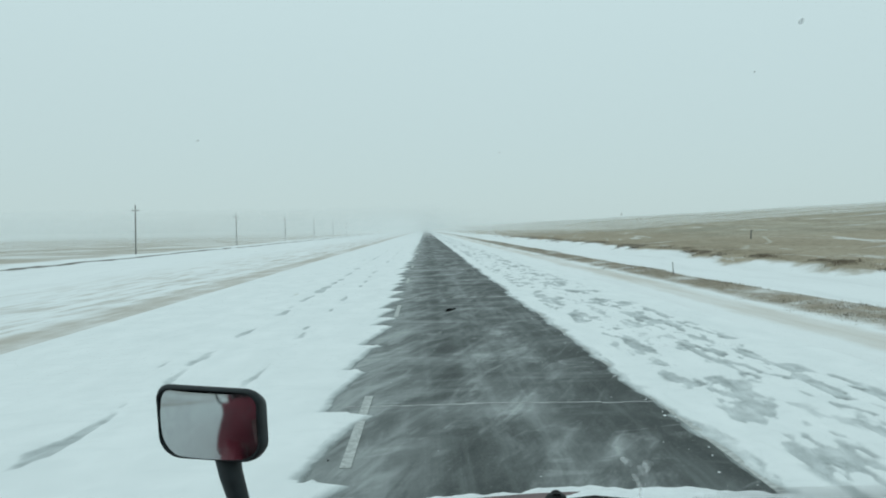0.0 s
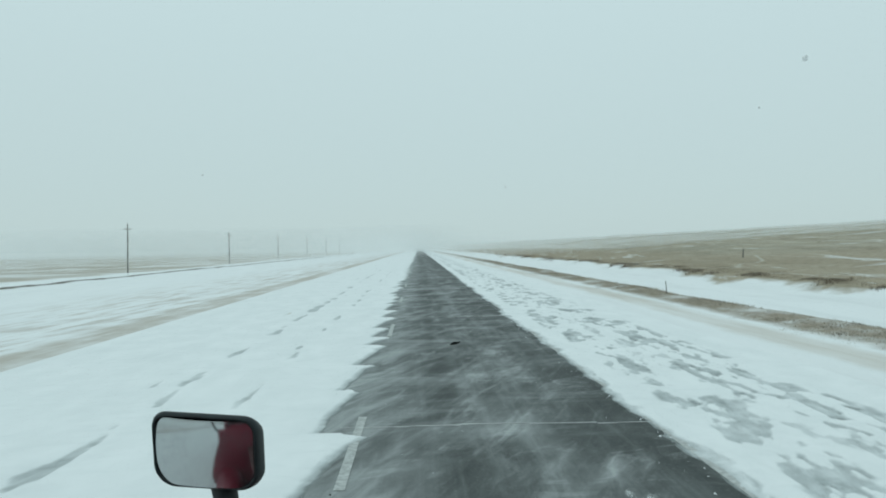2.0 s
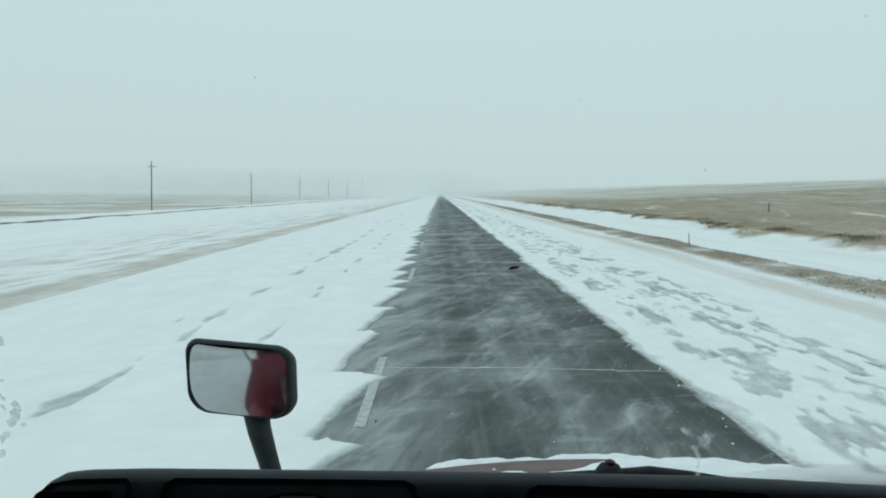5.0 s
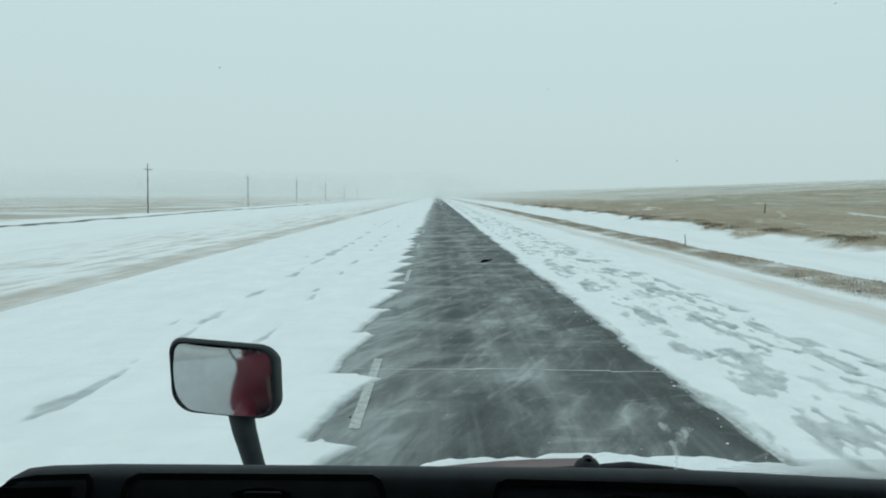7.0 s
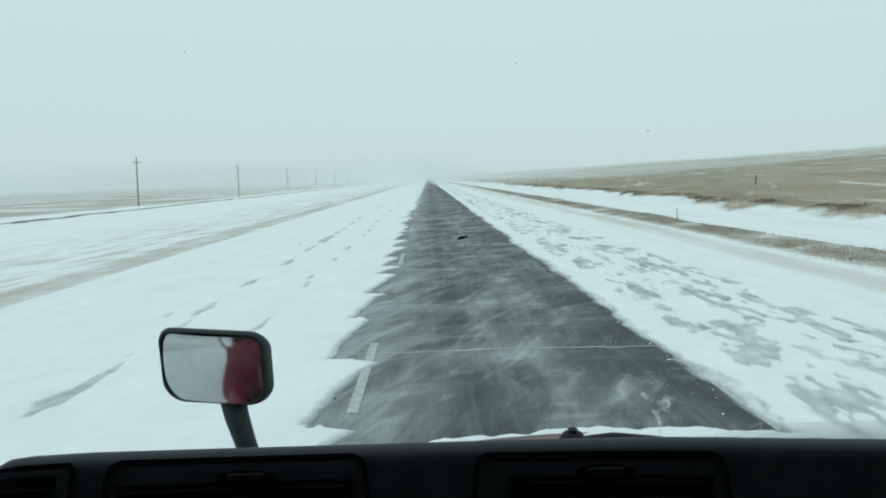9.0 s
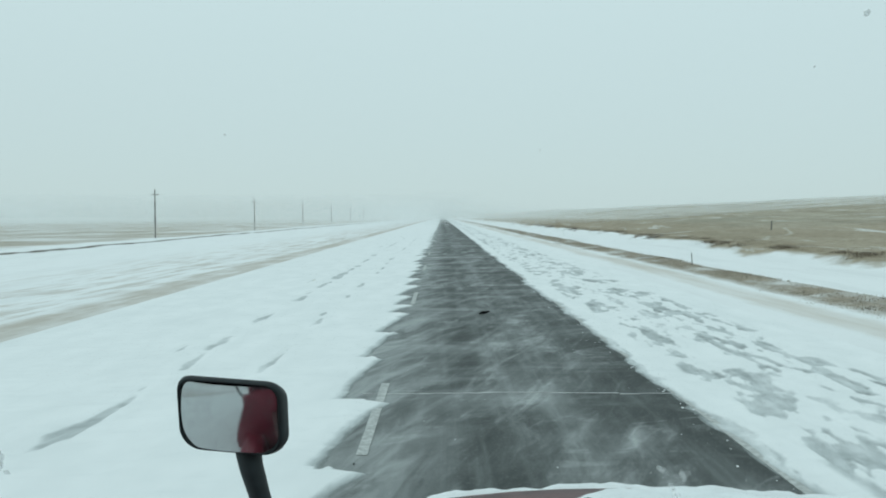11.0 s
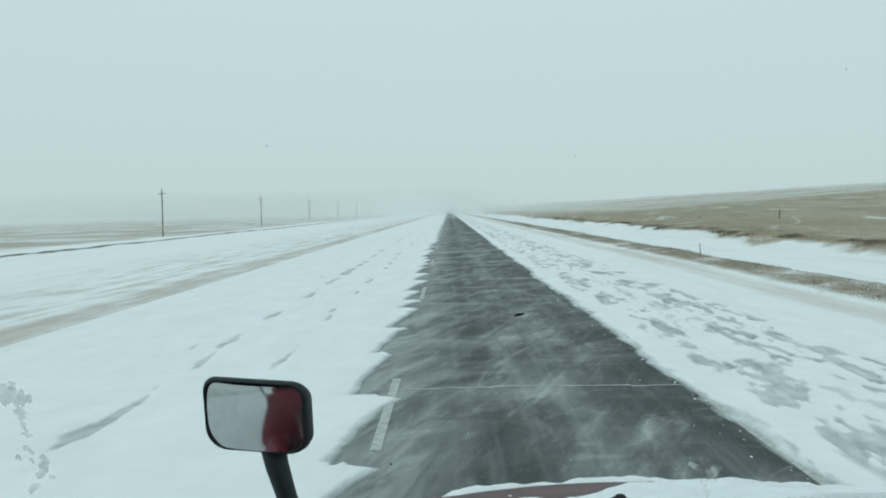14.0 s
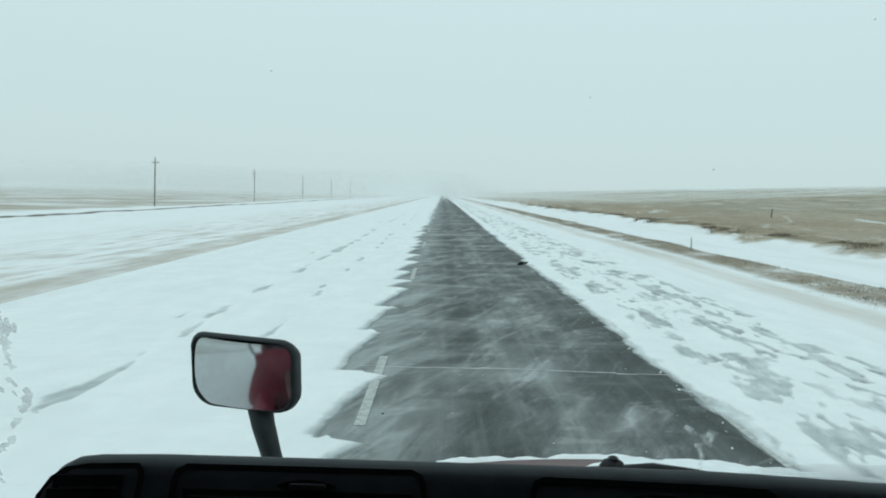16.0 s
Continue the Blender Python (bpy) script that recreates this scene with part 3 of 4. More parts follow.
# ---- loose clods of snow along the cleared lane ----
def clods(count, place, seed, label):
    r = random.Random(seed)
    vs, fs = [], []
    for _ in range(count):
        x, y, s = place(r)
        i = len(vs)
        for dx, dy, dz in ((1, 0, 0), (0.4, 0.9, 0.1), (-0.8, 0.5, 0), (-0.9, -0.4, 0.1), (0.3, -1, 0), (0.1, 0.1, 0.9)):
            vs.append((x + s * dx * r.uniform(0.7, 1.2), y + s * 1.3 * dy * r.uniform(0.7, 1.2), 0.004 + s * max(0.0, dz) * r.uniform(0.5, 1.0)))
        fs += [(i + a, i + (a + 1) % 5, i + 5) for a in range(5)]
    me = bpy.data.meshes.new("snow_clods")
    me.from_pydata(vs, [], fs)
    me.materials.append(M_SNOW)
    return tagged(new("snow_clods", me), label, "snow", kind="stuff")


clods(150, lambda r: (LINE_R - 0.03 - abs(r.gauss(0, 0.16)) + 0.05, 4.5 + 40 * r.random() ** 1.3, 0.005 + 0.017 * r.random() ** 3), 61, "small clods of snow along the edge of the cleared lane")
clods(60, lambda r: (r.uniform(-0.7, 2.8), 4.5 + 30 * r.random() ** 1.3, r.uniform(0.003, 0.008)), 62, "crumbs of snow scattered on the asphalt")

# ---- the truck whose cab the view is from ----
truck = new("truck")
tagged(truck, "dark red truck with snow on its hood, standing on the highway", "truck")
CX = 0.56

# hood mirror
def corners(w, h, top, low, k=7):
    """A rectangle in x and z with other corner radii above than below."""
    pts = []
    for sx, sz, a0, r in ((1, 1, 0, top), (-1, 1, 90, top), (-1, -1, 180, low), (1, -1, 270, low)):
        for i in range(k + 1):
            a = radians(a0 + 90 * i / k)
            pts.append((sx * (w / 2 - r) + r * math.cos(a), sz * (h / 2 - r) + r * math.sin(a)))
    return pts


def hood_mirror():
    c = Vector((-0.4805, 1.650, 1.8222))
    m = Matrix.Translation(c) @ pose(0, 0, 0, MIRROR_TILT, 3.0, MIRROR_TURN)
    bm = bmesh.new()
    rings = []
    for y, grow, sink in ((0.016, -0.0068, 0), (-0.003, -0.0063, 0), (-0.008, -0.0052, 0), (-0.0098, -0.0024, 0), (-0.006, 0.001, 0), (0.004, 0.004, 0), (0.022, 0.002, 0.006), (0.045, -0.004, 0.013), (0.058, -0.014, 0.018), (0.066, -0.035, 0.020)):
        o = corners(0.253 + 2 * grow, 0.176 + 2 * grow, 0.034 + grow * 0.4, 0.052 + grow * 0.5)
        rings.append([bm.verts.new((x - 0.06 * z + 0.5 * sink, y, z - sink)) for x, z in o])
    for a, b in zip(rings, rings[1:]):
        for i in range(len(a)):
            bm.faces.new((a[i], b[i], b[(i + 1) % len(a)], a[(i + 1) % len(a)]))
    bm.faces.new(rings[-1])
    bm.faces.new(rings[0][::-1])
    bmesh.ops.transform(bm, matrix=m, verts=bm.verts)
    bmesh.ops.recalc_face_normals(bm, faces=bm.faces)
    house = part("hood_mirror", bm, M_HOUSING, truck, "black rectangular hood mirror on a stalk", True)
    # slightly domed glass
    bm = bmesh.new()
    o = corners(0.2385, 0.1625, 0.032, 0.049)
    o = [(o[i][0] * (1 - f) + o[(i + 1) % len(o)][0] * f, o[i][1] * (1 - f) + o[(i + 1) % len(o)][1] * f)
         for i in range(len(o)) for f in ((0, 0.1, 0.2, 0.3, 0.4, 0.5, 0.6, 0.7, 0.8, 0.9) if math.dist(o[i], o[(i + 1) % len(o)]) > 0.02 else (0,))]
    R, grid = 0.42, []
    n = 30
    for j in range(n + 1):
        s = j / n
        grid.append([bm.verts.new((x * s - 0.06 * z * s - 0.001, -0.0235 + ((x * s) ** 2 + (z * s) ** 2) / (2 * R), z * s - 0.001)) for x, z in o] if j else [bm.verts.new((-0.001, -0.0235, -0.001))])
    for i in range(len(o)):
        bm.faces.new((grid[0][0], grid[1][(i + 1) % len(o)], grid[1][i]))
        for j in range(1, n):
            bm.faces.new((grid[j][i], grid[j][(i + 1) % len(o)], grid[j + 1][(i + 1) % len(o)], grid[j + 1][i]))
    bmesh.ops.transform(bm, matrix=m, verts=bm.verts)
    part("mirror_glass", bm, M_MIRROR, house, "clear convex mirror glass", True)
    bm = bmesh.new()
    tube(bm, [(-0.458, 1.700, 1.775), (-0.452, 1.690, 1.742), (-0.438, 1.675, 1.69), (-0.415, 1.665, 1.62), (-0.382, 1.67, 1.50), (-0.345, 1.69, 1.38), (-0.30, 1.72, 1.24)],
         [0.034, 0.033, 0.031, 0.030, 0.030, 0.030, 0.031], 14, 0.8)
    stalk = part("stalk", bm, M_HOUSING, house, "thick black mirror stalk", True)
    return house


MIRROR_TILT, MIRROR_TURN = 5.0, -6.0
hood_mirror()

# hood
def hood_z(x, y):
    crown = 1.0 - 0.20 * ((x - CX) / 0.9) ** 2 - 0.35 * np.clip(np.abs(x - CX) / 0.9 - 0.75, 0, 1) ** 2
    z = np.interp(y, [0.95, 1.6, 2.15, 2.32, 2.42, 2.46], [1.72, 1.585, 1.455, 1.398, 1.31, 1.15])
    return z - 0.5 * (1 - crown) * 0.95


def hood_snow_depth(x, y):
    mass = smooth(x + 0.35 * (1.9 - y), 0.33, 0.55) * smooth(y, 1.0, 1.25) * 0.042 * (1 - smooth(y, 1.98, 2.06))
    rim = np.exp(-((y - 2.25) / 0.032) ** 2) * 0.030 * smooth(x, -0.14, 0.12)
    left = np.exp(-((y - 1.80 - 0.25 * x) / 0.035) ** 2) * 0.012
    return mass * (0.7 + 0.7 * vnoise(x * 5, y * 4, 51)) + rim + left + 0.045 * (vnoise(x * 4, y * 5 + 3, 52) - 0.70) + 0.022 * (vnoise(x * 17, y * 15, 53, 4) - 0.5)


hood = sheet("hood", np.linspace(CX - 0.9, CX + 0.9, 60), np.concatenate([np.linspace(0.95, 2.3, 40), np.linspace(2.32, 2.46, 12)]), hood_z, M_HOOD)
hood.parent = truck
hood["label"] = "salt-dulled dark red sloping hood"
hsn = sheet("hood_snow", np.linspace(CX - 0.86, CX + 0.86, 190), np.linspace(1.0, 2.34, 150), lambda x, y: hood_z(x, y) + np.clip(hood_snow_depth(x, y), -0.02, 0.1), M_SNOW)
hsn.parent = hood
hsn["label"] = "crusted snow left on the hood"

# red cab and sleeper, hollow, with its windows open to the view
def panel(name, lo, hi, mat, parent, label="", bevel=0.02):
    bm = bmesh.new()
    box(bm, lo, hi, bevel)
    return part(name, bm, mat, parent, label)


L, R_ = -0.66, 1.78
cab = panel("cab", (L, -0.75, 0.75), (R_, -0.70, 1.0), M_RED, truck, "dark red cab", 0.01)
for x0, x1 in ((L, L + 0.06), (R_ - 0.06, R_)):
    panel("door", (x0, -0.72, 0.85), (x1, 0.50, 2.14), M_RED, cab)
    panel("pillar", (x0, -0.80, 1.90), (x1, -0.40, 2.95), M_RED, cab)
    panel("sleeper_side", (x0, -2.6, 0.85), (x1, -0.74, 3.0), M_RED, cab)
    panel("fender", (x0 + (-0.02 if x0 < 0 else -0.16), 0.52, 0.95), (x1 + (0.16 if x0 < 0 else 0.02), 2.30, 1.34), M_RED, cab, "", 0.09)
    bm = bmesh.new()
    xm = (x0 + x1) / 2
    tube(bm, [(xm, 0.60, 1.90), (xm + (0.03 if x0 < 0 else -0.03), 0.42, 2.4), (xm + (0.08 if x0 < 0 else -0.08), 0.22, 2.96)], [0.045, 0.042, 0.045], 10)
    part("windshield_pillar", bm, M_RED, cab)
    panel("door_lining", (x0 + (0.062 if x0 < 0 else -0.022), -0.70, 0.95), (x1 + (0.022 if x0 < 0 else -0.062), 0.48, 1.93), M_CLOTH, cab, "", 0.004)
for x in (L + 0.026, R_ - 0.034):
    bm = bmesh.new()
    box(bm, (x, -0.395, 2.145), (x + 0.008, 0.40, 2.40))
    box(bm, (x, -0.395, 2.40), (x + 0.008, 0.26, 2.93))
    part("side_window", bm, M_TINT, cab, "tinted side window")
# roof, rear wall and bulkhead are unseen, added to keep light off the dash
panel("roof", (L, -2.6, 2.95), (R_, 0.24, 3.03), M_RED, cab)
panel("headliner", (L + 0.07, -2.5, 2.91), (R_ - 0.07, 0.20, 2.945), M_CLOTH, cab, "", 0.01)
panel("rear_wall", (L + 0.02, -2.66, 0.85), (R_ - 0.02, -2.60, 3.0), M_RED, cab)
panel("bulkhead", (L + 0.07, -1.3, 1.0), (R_ - 0.07, -1.24, 2.9), M_CLOTH, cab, "dark bulkhead behind the seats")
panel("floor_pan", (L + 0.07, -2.5, 0.88), (R_ - 0.07, 0.9, 0.95), M_CLOTH, cab)
panel("cowl", (L, 0.50, 1.20), (R_, 0.90, 1.80), M_RED, cab, "dark red cowl under the windshield", 0.04)
# added panel, outlined to redden the mirror yet stay out of the camera's view
bm = bmesh.new()
prism(bm, [(-0.20, 1.858), (-0.49, 1.858), (-0.54, 1.825), (-0.58, 1.772), (-0.62, 1.70), (-0.67, 1.58), (-0.73, 1.42), (-0.78, 1.28), (-0.82, 1.15), (-0.83, 1.0), (-0.20, 1.0)], 0.893, 0.935)
part("cowl_side", bm, M_RED, cab, "dark red flared panel shaped to fill the hood mirror's reflection")
panel("firewall", (L, 0.50, 0.90), (R_, 0.92, 1.2), M_RED, cab)

# door mirror arm on the driver's side
bm = bmesh.new()
tube(bm, [(-0.66, 0.46, 2.22), (-0.79, 0.50, 2.22), (-0.85, 0.51, 2.16), (-0.85, 0.51, 1.86), (-0.78, 0.52, 1.75), (-0.66, 0.52, 1.72)], [0.020] * 6, 8)
part("grab_bar", bm, M_BLACK, truck, "black looped bar beside the door", True)

# chassis, bumper and wheels
for x in (CX - 0.45, CX + 0.36):
    panel("frame_rail", (x, -4.2, 0.72), (x + 0.09, 2.2, 0.86), M_BLACK, truck, "", 0.005)
panel("bumper", (CX - 1.15, 2.36, 0.42), (CX + 1.15, 2.55, 0.78), M_CHROME, truck, "dull steel bumper", 0.05)
panel("grille", (CX - 0.5, 2.38, 0.80), (CX + 0.5, 2.455, 1.28), M_BLACK, truck, "", 0.02)
for x in (CX - 0.82, CX + 0.82):
    panel("headlight", (x - 0.17, 2.28, 0.92), (x + 0.17, 2.40, 1.14), M_LAMP, truck, "clear headlight", 0.03)


def wheel(x, y, wide):
    bm = bmesh.new()
    prof = [(0.30, -0.5), (0.46, -0.5), (0.50, -0.42), (0.515, -0.2), (0.515, 0.2), (0.50, 0.42), (0.46, 0.5), (0.30, 0.5)]
    seg = 28
    rings = [[bm.verts.new((x + w * wide, y + r * math.cos(a * math.tau / seg), 0.515 + r * math.sin(a * math.tau / seg))) for r, w in prof] for a in range(seg)]
    for i in range(seg):
        for j in range(len(prof)):
            k = (j + 1) % len(prof)
            bm.faces.new((rings[i][j], rings[i][k], rings[(i + 1) % seg][k], rings[(i + 1) % seg][j]))
    tyre = part("wheel", bm, M_BLACK, truck, "black truck tyre", True)
    bm = bmesh.new()
    tube(bm, [(x - 0.36 * wide, y, 0.515), (x - 0.30 * wide, y, 0.515), (x + 0.30 * wide, y, 0.515), (x + 0.36 * wide, y, 0.515)], [0.16, 0.305, 0.305, 0.16], 20)
    part("rim", bm, M_CHROME, tyre, "steel rim")


for y, wd in ((1.55, 0.28), (-2.6, 0.5), (-3.8, 0.5)):
    for x in (CX - 1.0, CX + 1.0):
        wheel(x, y, wd)

# ---- dashboard ----
# the pad bows a little: its ends lie nearer to the seats than its middle
def dash_y(x):
    return np.interp(x, [-0.41, -0.28, -0.14, 0.0, 0.1, 0.3, 0.6, 1.0, 1.6], [0.563, 0.574, 0.583, 0.589, 0.591, 0.593, 0.590, 0.575, 0.55])


def rim_z(x):
    return float(np.interp(x, [-0.41, -0.28, -0.13, 0.0, 0.17, 0.25, 0.33, 0.43, 1.0, 1.55], [2.010, 2.0105, 2.0072, 2.0052, 2.004, 2.003, 2.000, 1.996, 1.976, 1.95]))


def dash_profile(x):
    """Outline of the pad from the windshield over the rim to the lower face."""
    y, z = float(dash_y(np.array(x))), rim_z(x)
    return [(0.93, z - 0.16), (0.84, z - 0.11), (0.74, z - 0.062), (y + 0.06, z - 0.020), (y + 0.042, z - 0.010), (y + 0.028, z - 0.003), (y + 0.018, z), (y + 0.010, z - 0.0004), (y + 0.004, z - 0.0022),
            (y, z - 0.006), (y - 0.003, z - 0.015), (y - 0.010, z - 0.04), (y - 0.035, z - 0.11), (y - 0.07, z - 0.21), (y - 0.06, 1.60), (0.90, 1.55)]


def dashboard():
    bm = bmesh.new()
    rings = []
    left = -0.402
    xs = [left + 0.0, left + 0.002, left + 0.005, left + 0.010, left + 0.017, left + 0.026, left + 0.037, left + 0.052, left + 0.068] + list(np.linspace(-0.33, 0.60, 90)) + list(np.linspace(0.63, 1.55, 20))
    for x in xs:
        d = max(0.0, (left + 0.067 - x) / 0.067)
        drop = 0.145 * (1 - math.sqrt(max(0.0, 1 - d ** 2.6)))
        rings.append([bm.verts.new((x, y, z - drop * (1 if z > 1.7 else 0.0) * min(1.0, (z - 1.55) / 0.45))) for y, z in dash_profile(x)])
    for a, b in zip(rings, rings[1:]):
        for i in range(len(a) - 1):
            bm.faces.new((a[i], b[i], b[i + 1], a[i + 1]))
    bm.faces.new(rings[0])
    bm.faces.new(rings[-1][::-1])
    bmesh.ops.recalc_face_normals(bm, faces=bm.faces)
    return part("dashboard", bm, M_DASH, truck, "black moulded dashboard with vent panels", True)


dash = dashboard()


def on_dash(x, z):
    """A place on the dashboard's face."""
    d = max(0.0, (-0.335 - x) / 0.067)
    y, r = float(dash_y(np.array(x))), rim_z(x) - 0.145 * (1 - math.sqrt(max(0.0, 1 - d ** 2.6)))
    return Vector((x, float(np.interp(z - r, [-0.21, -0.11, -0.04, -0.015, -0.006, -0.0022], [y - 0.07, y - 0.035, y - 0.010, y - 0.003, y, y + 0.004])), z))


def ribbon(bm, pts, wide, proud):
    """A band along a line of places on the face."""
    for (x0, z0), (x1, z1) in zip(pts, pts[1:]):
        a, b = on_dash(x0, z0), on_dash(x1, z1)
        d = (b - a).normalized()
        s = d.cross(Vector((0, -1, 0.25)).normalized()) * wide / 2
        o = Vector((0, -proud, proud * 0.2))
        e = d * wide * 0.3
        v = [bm.verts.new(p) for p in (a - e - s, b + e - s, b + e + s, a - e + s)]
        w = [bm.verts.new(p.co + o) for p in v]
        bm.faces.new(w)
        for i in range(4):
            bm.faces.new((v[i], v[(i + 1) % 4], w[(i + 1) % 4], w[i]))
    bmesh.ops.recalc_face_normals(bm, faces=bm.faces)


def vent_panel(x0, x1, top0, top1, slats, latch, slat_in=0.05, slat_drop=0.024, gap=0.0140, high=0.0115):
    """top0 and top1: how far the panel's upper corners lie under the rim of the pad."""
    def top(x):
        return rim_z(x) - top0 - (top1 - top0) * (x - x0) / (x1 - x0)
    bm = bmesh.new()
    k, r = 16, 0.011
    line = [(x0 - 0.012, top(x0) - 0.17), (x0 - 0.004, top(x0) - 0.05), (x0, top(x0) - r), (x0 + r * 0.3, top(x0) - r * 0.3), (x0 + r, top(x0 + r))]
    line += [(x, top(x)) for x in np.linspace(x0 + r, x1 - r, k)[1:]]
    line += [(x1 - r * 0.3, top(x1) - r * 0.3), (x1, top(x1) - r), (x1 + 0.004, top(x1) - 0.05), (x1 + 0.012, top(x1) - 0.17)]
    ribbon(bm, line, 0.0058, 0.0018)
    part("vent_panel", bm, M_GAPSHADE, dash, "raised band coloured dark as the shaded groove round a vent panel")
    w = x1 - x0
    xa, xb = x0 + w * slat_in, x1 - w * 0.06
    # no openings are cut: dark strips stand for the shade inside the slots
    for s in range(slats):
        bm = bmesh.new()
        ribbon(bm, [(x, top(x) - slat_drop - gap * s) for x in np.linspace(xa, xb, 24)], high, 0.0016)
        part("vent_slot", bm, M_GAPSHADE, dash, "raised strip coloured dark as the shade inside an air slot")
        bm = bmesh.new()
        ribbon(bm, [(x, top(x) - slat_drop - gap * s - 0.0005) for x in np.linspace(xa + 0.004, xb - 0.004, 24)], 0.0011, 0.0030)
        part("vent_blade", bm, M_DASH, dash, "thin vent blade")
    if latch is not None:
        # dark plate proud of the face in place of a shaded hollow
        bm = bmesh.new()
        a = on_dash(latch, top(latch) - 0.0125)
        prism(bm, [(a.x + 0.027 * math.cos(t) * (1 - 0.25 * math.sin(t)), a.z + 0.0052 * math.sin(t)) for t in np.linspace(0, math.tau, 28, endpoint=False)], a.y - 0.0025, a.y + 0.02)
        part("latch_recess", bm, M_GAPSHADE, dash, "raised oval plate coloured dark as a shaded finger recess")
        bm = bmesh.new()
        prism(bm, rounded(0.034, 0.0052, 0.0024, 4, a.x + 0.001, a.z - 0.0006), a.y - 0.0062, a.y)
        part("latch", bm, M_DASH, dash, "small moulded latch")


vent_panel(-0.257, -0.027, 0.0042, 0.0042, 6, -0.136)
vent_panel(0.077, 0.310, 0.0065, 0.0095, 5, 0.197, slat_in=0.14)

# the round-cornered end vent
def end_vent():
    def top(x):
        d = max(0.0, (-0.335 - x) / 0.067)
        return rim_z(x) - 0.0045 - 0.145 * (1 - math.sqrt(max(0.0, 1 - d ** 2.6)))
    bm = bmesh.new()
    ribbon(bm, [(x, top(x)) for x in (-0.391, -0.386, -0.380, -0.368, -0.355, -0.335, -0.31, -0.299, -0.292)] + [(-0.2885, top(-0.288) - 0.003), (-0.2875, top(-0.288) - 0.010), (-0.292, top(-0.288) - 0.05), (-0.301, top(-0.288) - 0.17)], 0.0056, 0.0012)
    part("vent_panel", bm, M_GAPSHADE, dash, "raised band coloured dark as the shaded groove round the end vent")
    # here too dark strips take the place of shaded openings
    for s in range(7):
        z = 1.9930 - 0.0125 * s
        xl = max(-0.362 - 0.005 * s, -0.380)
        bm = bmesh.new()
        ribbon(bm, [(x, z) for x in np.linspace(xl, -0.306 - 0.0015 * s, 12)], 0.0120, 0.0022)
        part("vent_slot", bm, M_GAPSHADE, dash, "raised strip coloured dark as the shade inside an air slot")
        bm = bmesh.new()
        ribbon(bm, [(x, z - 0.005) for x in np.linspace(xl + 0.004, -0.308 - 0.0015 * s, 12)], 0.0010, 0.0034)
        part("vent_blade", bm, M_DASH, dash, "thin vent blade")


end_vent()
panel("seat", (-0.30, -0.95, 1.02), (0.22, -0.42, 1.45), M_CLOTH, truck, "dark cloth driver seat", 0.05)
panel("seat", (0.90, -0.95, 1.02), (1.42, -0.42, 1.45), M_CLOTH, truck, "dark cloth passenger seat", 0.05)

def film_material(name, color, cover):
    """Thin frozen film that lets light through."""
    m, n, l, p = material(name)
    tr = n.new("ShaderNodeBsdfTranslucent")
    f = noise_node(n, l, 90, 3)
    l.new(mix(n, l, ramp(n, l, f, 0.3, 0.7), tuple(c * 0.85 for c in color), color), tr.inputs["Color"])
    clear = n.new("ShaderNodeBsdfTransparent")
    both = n.new("ShaderNodeMixShader")
    l.new(ramp(n, l, noise_node(n, l, 70, 4), 0.35, 0.65, cover * 0.7, cover * 1.25), both.inputs[0])
    l.new(clear.outputs[0], both.inputs[1])
    l.new(tr.outputs[0], both.inputs[2])
    l.new(both.outputs[0], n["Material Output"].inputs["Surface"])
    return m


M_SMEAR = film_material("frozen_grey_dirt", (0.42, 0.43, 0.435), 0.42)
M_FAINT = film_material("faint_dried_drop", (0.42, 0.43, 0.435), 0.20)
M_ICE = film_material("frozen_white_spatter", (0.80, 0.81, 0.81), 0.15)
M_PANE, _n, _l, _p = material("windshield_glass")
_clear, _gloss, _both, _edge = _n.new("ShaderNodeBsdfTransparent"), _n.new("ShaderNodeBsdfGlossy"), _n.new("ShaderNodeMixShader"), _n.new("ShaderNodeFresnel")
_gloss.inputs["Roughness"].default_value = 0.02
_edge.inputs["IOR"].default_value = 1.10
_l.new(_edge.outputs[0], _both.inputs[0])
_l.new(_clear.outputs[0], _both.inputs[1])
_l.new(_gloss.outputs[0], _both.inputs[2])
_l.new(_both.outputs[0], _n["Material Output"].inputs["Surface"])

# ---- windshield rim, wiper and the dirt on the glass ----
def glass_y(z):
    return 0.730 - (z - 2.191) * 0.47


bm = bmesh.new()
box(bm, (-0.15, 0.90, 1.840), (R_ - 0.06, 0.925, 1.858), 0.004)
shield = part("windshield", bm, M_BLACK, truck, "black seal at the foot of the windshield")

bm = bmesh.new()
bm.faces.new([bm.verts.new((x, glass_y(z) + 0.004, z)) for x, z in ((L - 0.06, 1.862), (R_ + 0.06, 1.862), (R_ - 0.06, 2.94), (L + 0.06, 2.94))])
pane = part("glass_pane", bm, M_PANE, shield, "clear windshield glass")
pane.visible_shadow = False

# printed dots at the foot of the glass
vs, fs = [], []
for row in range(12):
    z = 1.892 + row * 0.0031
    rad = 0.00160 - 0.00007 * row
    x = 0.34 + 0.0018 * (row % 2)
    while x < 1.1:
        rr = rad * min(1.0, max(0.0, (x - 0.32) / 0.22) ** 0.5) * (1.0 if row < 3 + (x - 0.34) * 60 else 0.0)
        if rr > 0.0004:
            i = len(vs)
            for a in range(6):
                dz = rr * math.sin(a * math.tau / 6)
                vs.append((x + rr * math.cos(a * math.tau / 6), glass_y(z + dz), z + dz))
            fs.append(tuple(range(i, i + 6)))
        x += 0.0036
me = bpy.data.meshes.new("dot_band")
me.from_pydata(vs, [], fs)
me.materials.append(M_BLACK)
dots = new("dot_band", me)
dots.parent = shield
